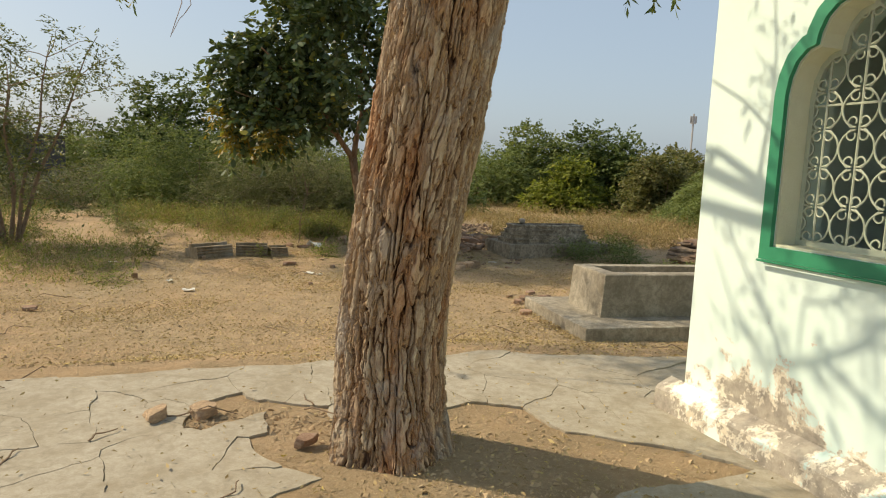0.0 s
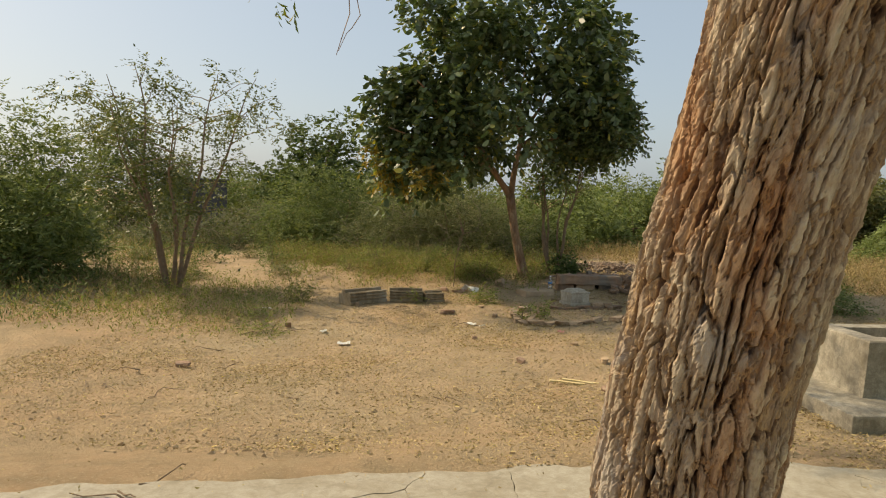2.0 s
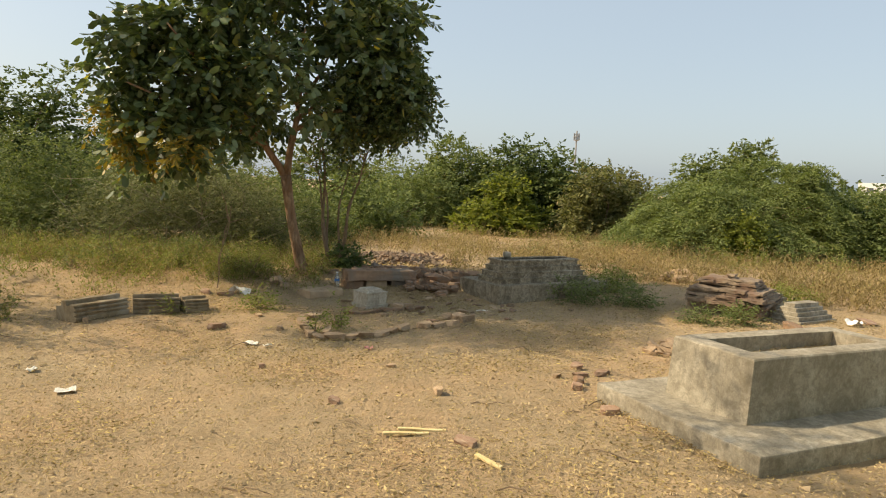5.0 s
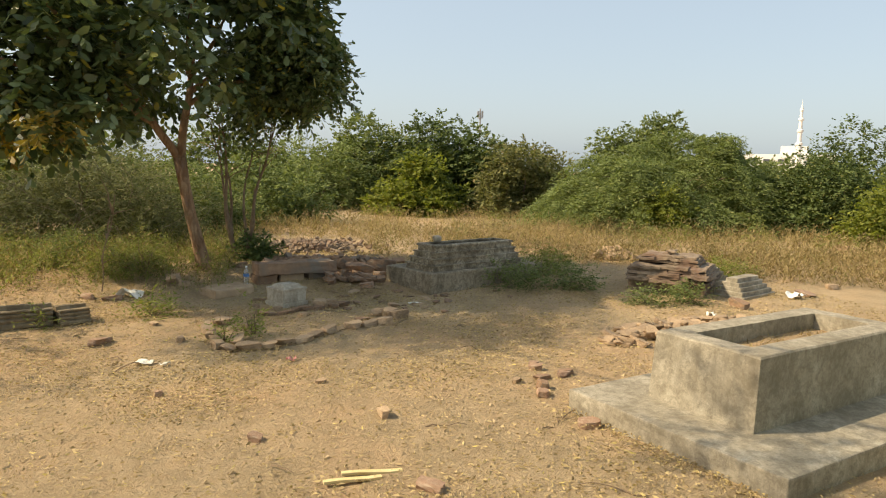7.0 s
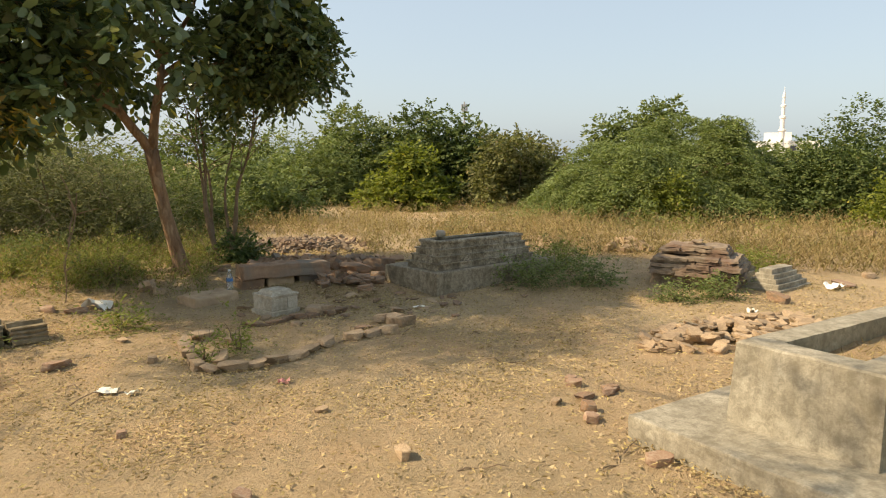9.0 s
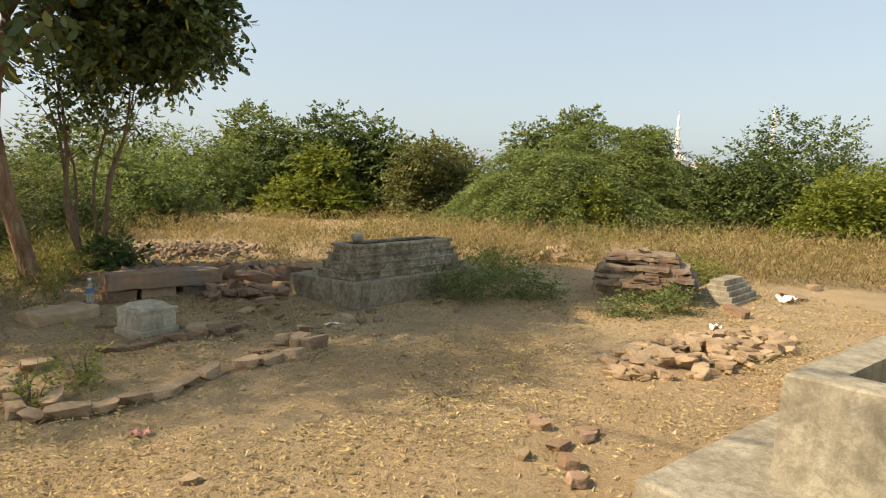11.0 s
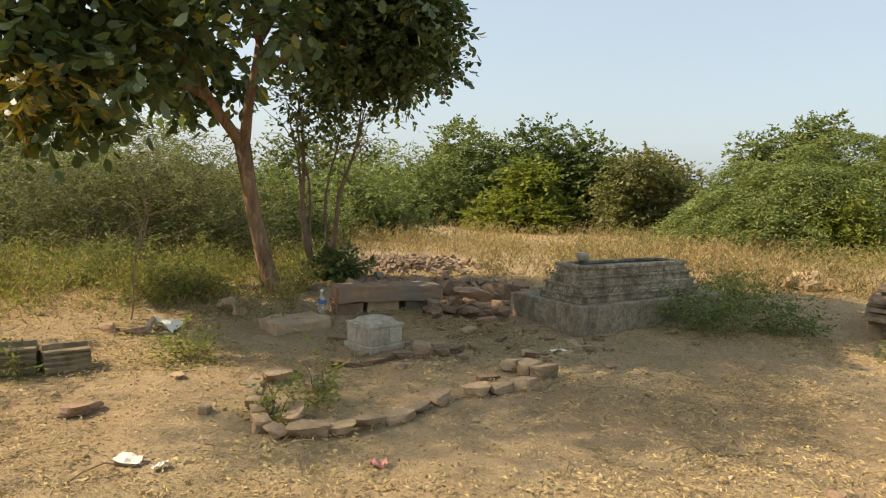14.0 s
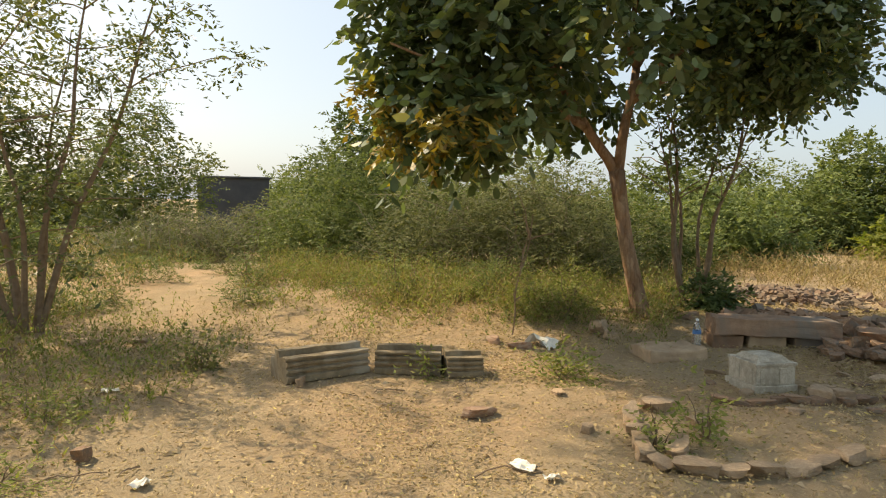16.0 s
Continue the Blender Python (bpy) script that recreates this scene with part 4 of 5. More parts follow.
def fern_mound():
    """The spreading feathery mound: arching boughs laid over one another, fringed with drooping sprays."""
    e = root("bush", 9.7, 23.4, None, 0, "wide bright green feathery mound of drooping sprays", "bush")
    rng = np.random.default_rng(61)
    O, D = [], []
    for i in range(330):
        th, far = rng.uniform(0, 2 * math.pi), math.sqrt(rng.uniform(0.03, 1))
        lump = 1 + 0.5 * noise.noise(Vector((math.cos(th) * far * 2.6, math.sin(th) * far * 2.6, 3))) + 0.3 * noise.noise(Vector((math.cos(th) * far * 7, math.sin(th) * far * 7, 8)))
        out = np.array([math.cos(th) * 4.3, math.sin(th) * 3.0])
        top = 2.45 * (1 - 0.80 * far ** 2.2) * lump
        way = np.array([math.cos(th + rng.normal(0, 0.7)), math.sin(th + rng.normal(0, 0.7))])
        ln = rng.uniform(0.8, 2.2)
        n = 26
        s = np.linspace(0, 1, n)
        xy = out * far + way * (s[:, None] - 0.5) * ln
        z = top + 0.42 * ln * (s - 0.2) - 0.80 * ln * s ** 2.4
        bough = np.stack([xy[:, 0], xy[:, 1], z], 1)
        for side in (-1, 1):
            O.append(bough + rng.normal(0, 0.02, (n, 3)))
            D.append(np.stack([np.full(n, way[0] * 0.55 - way[1] * side), np.full(n, way[1] * 0.55 + way[0] * side), rng.normal(-0.25, 0.15, n)], 1))
    V = sprigs(rng, np.concatenate(O), np.concatenate(D), 0.30, 7, 0.105, 0.034, 0.35, 0.15, 0.05)
    # dense inner growth under the boughs
    n = 3000
    th, r = rng.uniform(0, 2 * math.pi, n), np.sqrt(rng.uniform(0, 0.9, n))
    z = 2.0 * (1 - 0.82 * r ** 2.2) * rng.uniform(0.35, 0.88, n)
    o = np.stack([np.cos(th) * r * 4.1, np.sin(th) * r * 2.8, z], 1)
    V = np.concatenate([V, sprigs(rng, o, rng.normal(0, 1, (n, 3)), 0.4, 8, 0.12, 0.04, 0.4, 0.2, 0.05)])
    V[..., 2] = np.maximum(V[..., 2], 0.01)
    part("crown", quad_mesh("crown", V), L_FERN, e)
    for i in range(9):
        bm = bmesh.new()
        a = rng.uniform(0, 6.28)
        limb(bm, (rng.normal(0, 0.3), rng.normal(0, 0.3), -0.05), (math.cos(a) * 2.4, math.sin(a) * 1.8, 1.5), 0.06, 0.01, 7, 0.1, 0.2, 300 + i)
        part("stem", bm, M_TWIG, e)


fern_mound()


# ---- graves ----
def ang(v):
    return math.degrees(math.atan2(v[1], v[0]))


def frame_plate(bm, w, d, z0, z1, t, at=(0, 0), rough=0.004, seed=0, top_scale=1.0):
    """Four walls round an open middle, mitred, as one closed ring."""
    n = 14
    def loop(hx, hy, z):
        pts = []
        for (ax, ay), (bx, by) in zip(((-hx, -hy), (hx, -hy), (hx, hy), (-hx, hy)), ((hx, -hy), (hx, hy), (-hx, hy), (-hx, -hy))):
            for i in range(n):
                s = i / n
                p = Vector((at[0] + ax + (bx - ax) * s, at[1] + ay + (by - ay) * s, z))
                pts.append(bm.verts.new(p + noise.noise_vector(p * 5 + Vector((seed, 0, 0))) * rough))
        return pts
    hx, hy = w / 2, d / 2
    k = top_scale
    b = 0.012
    ls = [loop(hx, hy, z0), loop(hx * (1 + (k - 1) * 0.5), hy * (1 + (k - 1) * 0.5), (z0 + z1) / 2), loop(hx * k, hy * k, z1 - b), loop(hx * k - b, hy * k - b, z1), loop(hx * k - t, hy * k - t, z1), loop(hx * k - t, hy * k - t, z0 + 0.01)]
    for a, c in zip(ls, ls[1:]):
        for i in range(len(a)):
            j = (i + 1) % len(a)
            bm.faces.new((a[i], a[j], c[j], c[i]))
    bm.faces.new(ls[0][::-1])
    return bm


def concrete_grave():
    ux = Vector((0.94, 0.34))
    e = root("concrete_grave", 1.2, 7.83, 0.0, ang(ux), "stained concrete grave with open hollow top on a wide slab", "grave")
    bm = bmesh.new()
    box(bm, (2.9, 1.74, 0.36), (1.45, 0.87, -0.2), 0.014, 14, rough=0.006, seed=1)
    part("base_slab", bm, M_CONC, e)
    bm = frame_plate(bmesh.new(), 2.0, 0.86, 0.155, 0.655, 0.19, (1.43, 0.92), 0.005, 2, 0.965)
    part("box", bm, M_CONC, e)
    bm = bmesh.new()
    box(bm, (1.6, 0.46, 0.36), (1.43, 0.92, 0.165), 0.0, 10, rough=0.02, seed=3)
    part("soil", bm, M_GROUND, e, "dry soil filling the hollow")
    rng = np.random.default_rng(5)
    o = np.stack([rng.uniform(0.75, 2.1, 120), rng.uniform(0.75, 1.1, 120), np.full(120, 0.51)], 1)
    d = np.stack([rng.normal(0, 0.4, 120), rng.normal(0, 0.4, 120), np.ones(120)], 1)
    part("grass", quad_mesh("grass", sprigs(rng, o, d, 0.05, 3, 0.07, 0.008, 0.2)), L_DRYGRASS, e, "dry grass tufts")["kind"] = "stuff"


concrete_grave()


def stepped_tomb():
    ux = Vector((0.88, 0.475))
    e = root("stepped_tomb", 0.45, 14.02, 0.03, ang(ux), "weathered grey plaster tomb with stepped sides on a plinth", "tomb")
    bm = bmesh.new()
    box(bm, (2.35, 1.08, 0.495), (1.165, 0.54, -0.2), 0.016, 12, rough=0.009, seed=4)
    part("plinth", bm, M_BASE, e)
    # four steps, each with a thin projecting ledge
    w, d, z = 1.88, 0.64, 0.297
    for i in range(4):
        k = 0.045 * i
        at = (0.08 + w / 2, 0.09 + d / 2)
        box_w, box_d = w - 2 * k, d - 1.5 * k
        part("riser", box(bmesh.new(), (box_w - 0.03, box_d - 0.03, 0.070), (*at, z), 0.006, 8, (0.992, 0.985), 0.004, 5 + i), M_TOMB, e)
        z += 0.0695
        if i < 3:
            part("ledge", box(bmesh.new(), (box_w, box_d, 0.019), (*at, z), 0.006, 8, (1, 1), 0.003, 15 + i), M_TOMB, e)
            z += 0.0185
    part("rim", frame_plate(bmesh.new(), box_w, box_d, z, z + 0.035, 0.085, at, 0.004, 9), M_TOMB, e)
    bm = bmesh.new()
    box(bm, (0.12, 0.09, 0.09), (0.55, 0.56, 0.673), 0.03, 2, rough=0.012, seed=8)
    part("cap_stone", bm, M_POST, e, "pale loose stone on the rim")


stepped_tomb()


def stone_post():
    e = root("stone_block", -1.57, 13.37, -0.01, 37, "pale plastered stone block with a low stepped cap", "grave marker")
    bm = bmesh.new()
    box(bm, (0.395, 0.375, 0.075), (0.19, 0.185, 0), 0.008, 5, rough=0.005, seed=1)
    part("foot", bm, M_POST, e)
    bm = bmesh.new()
    box(bm, (0.36, 0.345, 0.155), (0.19, 0.185, 0.073), 0.008, 5, rough=0.005, seed=2)
    part("body", bm, M_POST, e)
    for (sx, sy, rz) in ((0.10, -0.004, 0), (0.27, -0.004, 0), (-0.003, 0.10, 1), (-0.003, 0.26, 1)):
        bm = bmesh.new()
        box(bm, (0.012, 0.10, 0.12) if rz else (0.10, 0.012, 0.12), (sx + 0.015 * (0 if not rz else 1), sy + 0.015 * (0 if rz else 1), 0.09), 0.004)
        part("panel", bm, M_POST, e)
    bm = bmesh.new()
    box(bm, (0.375, 0.36, 0.026), (0.19, 0.185, 0.226), 0.006, 4, (1, 1), 0.003, 3)
    part("cap", bm, M_POST, e)
    bm = bmesh.new()
    box(bm, (0.31, 0.295, 0.045), (0.19, 0.185, 0.251), 0.006, 3, (0.72, 0.70), 0.003, 4)
    part("cap_top", bm, M_POST, e)


stone_post()


def stone_bench():
    ux = Vector((0.945, 0.33))
    e = root("stone_bench", -1.93, 14.74, -0.07, ang(ux), "red sandstone slab bench resting on stone blocks", "bench")
    bm = bmesh.new()
    box(bm, (1.20, 0.40, 0.165), (0.60, 0.20, 0.27), 0.035, 9, (0.985, 0.92), 0.018, 3)
    part("seat_slab", bm, M_SAND, e)
    for x, w, m, s in ((0.14, 0.30, M_SAND, 1), (0.52, 0.36, M_STONE, 2), (0.98, 0.42, M_SAND, 3)):
        bm = bmesh.new()
        box(bm, (w, 0.34, 0.33), (x, 0.22, -0.06), 0.02, 5, rough=0.014, seed=s)
        part("support", bm, m, e)


stone_bench()


def moulded(label, x, y, rz, length, h, depth, seed, tilt=0.0):
    """A fallen carved cornice: a stepped profile along its length."""
    prof = [(0.06, 0.0), (0.06, 0.10), (0.0, 0.12), (0.0, 0.30), (0.09, 0.33), (0.09, 0.40), (0.02, 0.43), (0.02, 0.50), (0.11, 0.53), (0.11, 0.59), (0.04, 0.62), (0.04, 0.70), (0.13, 0.73), (0.13, 0.78), (0.05, 0.80), (0.05, 0.86), (0.32, 0.86), (0.34, 0.80), (0.50, 0.80), (0.52, 1.0), (0.72, 1.0), (0.74, 0.74), (1.0, 0.70), (1.0, 0.0)]
    e = root("carved_stone", x, y, T(x, y) - 0.015, rz, label, "carved stone", "fallen carved stones")
    bm = bmesh.new()
    rows = []
    n = 22
    for i in range(n + 1):
        s = i / n
        row = []
        for a, b in prof:
            p = Vector((s * length, a * depth, b * h))
            p += noise.noise_vector(p * 7 + Vector((seed, 0, 0))) * 0.006 + noise.noise_vector(p * 34 + Vector((seed, 4, 0))) * 0.004
            row.append(bm.verts.new(p))
        rows.append(row)
    for a, b in zip(rows, rows[1:]):
        for k in range(len(prof)):
            j = (k + 1) % len(prof)
            bm.faces.new((a[k], b[k], b[j], a[j]))
    bm.faces.new(rows[0])
    bm.faces.new(rows[-1][::-1])
    bmesh.ops.recalc_face_normals(bm, faces=bm.faces[:])
    part("block", bm, M_SLATE, e)
    return e


moulded("long dark carved cornice stone lying on the earth", -4.93, 11.9, 59, 0.74, 0.26, 0.36, 1)
moulded("dark carved cornice stone with worn mouldings", -4.50, 12.52, 22, 0.56, 0.24, 0.32, 2)
moulded("short broken end of a carved cornice stone", -3.90, 12.70, 34, 0.31, 0.21, 0.30, 3)


# ---- loose stones ----
def rock_mesh(seed, cuts=5):
    """A flat broken stone: a block with skewed, hacked faces."""
    bm = bmesh.new()
    bmesh.ops.create_cube(bm, size=2.0)
    bmesh.ops.subdivide_edges(bm, edges=bm.edges[:], cuts=cuts, use_grid_fill=True)
    rnd = random.Random(seed)
    planes = [(Vector((rnd.gauss(0, 1), rnd.gauss(0, 1), rnd.gauss(0, 0.35))).normalized(), rnd.uniform(0.62, 1.0)) for _ in range(6)]
    planes += [(Vector((rnd.gauss(0, 0.22), rnd.gauss(0, 0.22), 1)).normalized(), rnd.uniform(0.7, 0.95)) for _ in range(2)]
    for v in bm.verts:
        p = v.co.copy()
        k = (abs(p.x) ** 9 + abs(p.y) ** 9 + abs(p.z) ** 9) ** (1 / 9)
        p /= k
        for n, d in planes:
            o = p.dot(n) - d
            if o > 0:
                p -= n * o
        p += noise.noise_vector(p * 1.2 + Vector((seed * 3.7, 0, 0))) * 0.09 + noise.noise_vector(p * 4 + Vector((seed, 9, 0))) * 0.05
        v.co = p * 0.5
    me = bpy.data.meshes.new("rock")
    bm.to_mesh(me)
    bm.free()
    return me


ROCKS = [rock_mesh(i) for i in range(9)]


def rock_variant(mat):
    out = []
    for me in ROCKS:
        c = me.copy()
        c.materials.append(mat)
        out.append(c)
    return out


R_STONE, R_BRICK, R_SAND = rock_variant(M_STONE), rock_variant(M_BRICK), rock_variant(M_SAND)
rk = random.Random(77)


def stone(x, y, sx, sy, sz, rz=None, kind=R_STONE, label="rough brown field stone lying on the earth", group="", name="stone", z=None, tilt=4, cat="stone"):
    ob = new(name, kind[rk.randrange(9)])
    base = T(x, y) if z is None else z
    m = pose(x, y, base + sz * 0.40, rk.gauss(0, tilt), rk.gauss(0, tilt), rk.uniform(0, 360) if rz is None else rz)
    ob.matrix_world = m @ Matrix.Diagonal((sx, sy, sz, 1))
    return tagged(ob, label, cat, group)


def row_of_stones(pts, size, group, label, kind=R_STONE):
    for (x0, y0), (x1, y1) in zip(pts, pts[1:]):
        ln = math.hypot(x1 - x0, y1 - y0)
        stone((x0 + x1) / 2, (y0 + y1) / 2 + 0.05, ln * rk.uniform(1.02, 1.18), size * rk.uniform(0.8, 1.2), size * rk.uniform(0.42, 0.65), math.degrees(math.atan2(y1 - y0, x1 - x0)) + rk.gauss(0, 5), kind, label, group, "edging_stone")


row_of_stones([(-2.38, 12.45), (-2.33, 12.22), (-2.30, 12.03), (-2.24, 11.86), (-2.20, 11.70), (-2.13, 11.50), (-1.97, 11.44), (-1.76, 11.44), (-1.60, 11.55), (-1.42, 11.66), (-1.28, 11.80), (-1.14, 11.98), (-0.98, 12.12)], 0.14, "ring of edging stones", "flat reddish stone set in an edging row")
row_of_stones([(-0.86, 12.18), (-0.70, 12.24), (-0.50, 12.32), (-0.36, 12.40)], 0.17, "ring of edging stones", "dark rounded stone set in an edging row")
row_of_stones([(-1.85, 12.92), (-1.62, 12.98), (-1.45, 13.10), (-1.38, 13.22), (-1.20, 13.22), (-1.05, 13.34), (-0.9, 13.38), (-0.76, 13.52)], 0.13, "inner row of stones", "dark flat stone in the inner row", R_SAND)
for x, y, a, b, c in ((-0.22, 12.72, 0.24, 0.2, 0.13), (-0.3, 12.86, 0.26, 0.2, 0.12), (-0.42, 12.95, 0.2, 0.2, 0.1), (-2.0, 11.78, 0.24, 0.17, 0.08), (-1.92, 12.35, 0.2, 0.14, 0.08), (-2.2, 12.6, 0.24, 0.18, 0.1), (-1.0, 13.45, 0.24, 0.17, 0.13), (-1.12, 13.42, 0.24, 0.2, 0.13)):
    stone(x, y, a, b, c, label="loose dark stone beside the edging row", group="ring of edging stones")
# boulders and rubble between bench and tomb
for x, y, a, b, c in ((-0.42, 15.45, 0.46, 0.32, 0.20), (-0.08, 15.65, 0.44, 0.34, 0.22), (-0.7, 15.75, 0.3, 0.25, 0.15)):
    stone(x, y, a, b, c, kind=R_SAND, label="large smooth brown boulder beside the tomb", name="boulder", cat="boulder", tilt=14)
for i in range(34):
    s = rk.uniform(0.14, 0.26)
    stone(-0.62 + rk.gauss(0, 0.22), 15.0 + rk.gauss(0, 0.28), s, s * rk.uniform(0.6, 0.9), s * rk.uniform(0.3, 0.5), kind=R_SAND, label="flat dark rubble stone in a low heap", group="rubble beside the bench", z=T(0, 14.9) + rk.uniform(0, 0.07), tilt=12)
for i in range(46):
    s = rk.uniform(0.07, 0.2)
    stone(rk.gauss(-0.3, 0.8), rk.gauss(13.9, 0.55), s, s * rk.uniform(0.5, 0.9), s * rk.uniform(0.15, 0.35), kind=(R_SAND, R_STONE)[i % 2], label="flat stone chip among the graves", group="stone chips among the graves", tilt=6)
# flat stone
fs = root("stone_slab", -2.33, 14.3, 0.0, 38, "low flat stone slab lying before the bench", "stone slab")
part("block", box(bmesh.new(), (0.60, 0.42, 0.15), (0, 0, -0.01), 0.02, 6, rough=0.018, seed=6), M_STONE, fs)
# heap of stones in the open
for i in range(235):
    u, w = rk.uniform(-1, 1), rk.uniform(-1, 1)
    if u * u + w * w > 1:
        continue
    x, y = 3.0 + u * 1.2 + 0.25 * w, 11.62 + w * 0.55 + 0.22 * u
    s = rk.uniform(0.08, 0.20)
    stone(x, y, s, s * rk.uniform(0.6, 0.95), s * rk.uniform(0.3, 0.5), label="pale brown stone in a scattered heap", group="scattered heap of stones", tilt=12, z=T(x, y) + 0.05 * max(0, 1 - u * u - w * w) * rk.uniform(0, 1.6))
# ruined grave of stacked slabs
def ruin():
    e = root("ruined_grave", 3.42, 14.12, 0.0, -41, "ruined grave of stacked dark stone slabs", "grave")
    rr = random.Random(3)
    def course(x0, x1, y0, y1, z, h, m, n):
        xs = [x0 + (x1 - x0) * i / n + (rr.uniform(-0.12, 0.12) if 0 < i < n else 0) for i in range(n + 1)]
        for a, b in zip(xs, xs[1:]):
            bm = bmesh.new()
            front = y0 + rr.uniform(-0.04, 0.04)
            hh = h * rr.uniform(0.8, 1.12)
            box(bm, (b - a + 0.004, y1 - front, hh), ((a + b) / 2, (front + y1) / 2, z + rr.uniform(-0.006, 0.004)), 0.014, 7, (0.97, 0.98), 0.026, rr.random() * 30)
            part("stone", bm, m, e)
    part("core", box(bmesh.new(), (1.10, 1.2, 0.27), (0.60, 0.72, -0.03), 0.03, 8, rough=0.04, seed=9), M_RUIN, e)
    for k, (x0, x1, y0, z, h, n) in enumerate(((0.03, 1.24, 0.02, 0.20, 0.05, 3), (0.0, 1.22, 0.05, 0.252, 0.042, 4), (0.04, 1.20, 0.03, 0.296, 0.045, 3), (0.02, 1.17, 0.09, 0.343, 0.04, 4), (0.06, 1.15, 0.12, 0.385, 0.045, 3), (0.12, 1.02, 0.36, 0.432, 0.05, 2), (0.10, 1.00, 0.33, 0.484, 0.04, 3), (0.16, 0.97, 0.40, 0.526, 0.04, 2), (0.45, 0.66, 0.55, 0.568, 0.03, 1), (0.50, 0.62, 0.58, 0.60, 0.025, 1))):
        course(x0, x1, y0, 1.32 - 0.05 * k if n > 1 else y0 + 0.2, z, h, M_RUIN, n)
ruin()


def small_stepped(label, x, y, rz, k):
    e = root("stepped_grave", x, y, 0.0, rz, label, "grave")
    for i in range(5):
        bm = bmesh.new()
        box(bm, ((1.0 - 0.09 * i) * k, (0.52 - 0.085 * i) * k, 0.07), ((0.5 - 0.02 * i) * k, 0.27 * k, -0.03 + i * 0.063), 0.008, 5, rough=0.006, seed=i)
        part("tier", bm, M_CONC, e)


small_stepped("small pale stepped grave stone leaning in the earth", 4.92, 13.3, 27, 1.0)
small_stepped("grey stepped grave stone behind the ruined grave", 4.85, 14.15, 27, 0.95)

# brick rubble behind the shrub, too small to pick apart
def rubble(name, label, cx, cy, rx, ry, h, n, mat, smin, smax, seed):
    rng = random.Random(seed)
    bm = bmesh.new()
    for i in range(n):
        u, w = rng.gauss(0, 0.45), rng.gauss(0, 0.45)
        k = max(0.0, 1 - u * u - w * w)
        s = rng.uniform(smin, smax)
        m = Matrix.Translation((cx + u * rx, cy + w * ry, T(cx, cy) + h * k * rng.uniform(0.3, 1.0) + s * 0.12)) @ Euler((rng.gauss(0, 0.4), rng.gauss(0, 0.4), rng.uniform(0, 6.3))).to_matrix().to_4x4() @ Matrix.Diagonal((s, s * 0.55, s * 0.35, 1))
        r = bmesh.ops.create_cube(bm, size=1.0)
        for v in r["verts"]:
            v.co += Vector((rng.uniform(-0.1, 0.1), rng.uniform(-0.1, 0.1), rng.uniform(-0.1, 0.1)))
            v.co = m @ v.co
    ob = part(name, bm, mat)
    return tagged(ob, label, "rubble", kind="stuff")


# brown stone, taken darker to stand in for the shade on this heap
rubble("brick_rubble", "heap of broken reddish stones and bricks, coloured dark for shade", -1.1, 18.7, 1.2, 1.3, 0.10, 520, M_RUIN, 0.05, 0.13, 4)
rubble("stone_rubble", "low scatter of rubble by the bench", -0.9, 16.4, 1.4, 0.6, 0.05, 130, M_SAND, 0.08, 0.2, 5)
rubble("brick_rubble", "small grey stack of old bricks in the grass", 4.5, 16.7, 0.35, 0.25, 0.16, 60, M_STONE, 0.16, 0.3, 6)
fg = root("stone_stack", 1.85, 30.2, None, 4, "low grave of stacked reddish stones far in the grass", "grave")
for i in range(4):
    part("stone", box(bmesh.new(), (1.5 - 0.1 * i, 0.8, 0.11), (0, 0, i * 0.115), 0.02, 3, rough=0.02, seed=i), M_BRICK, fg)

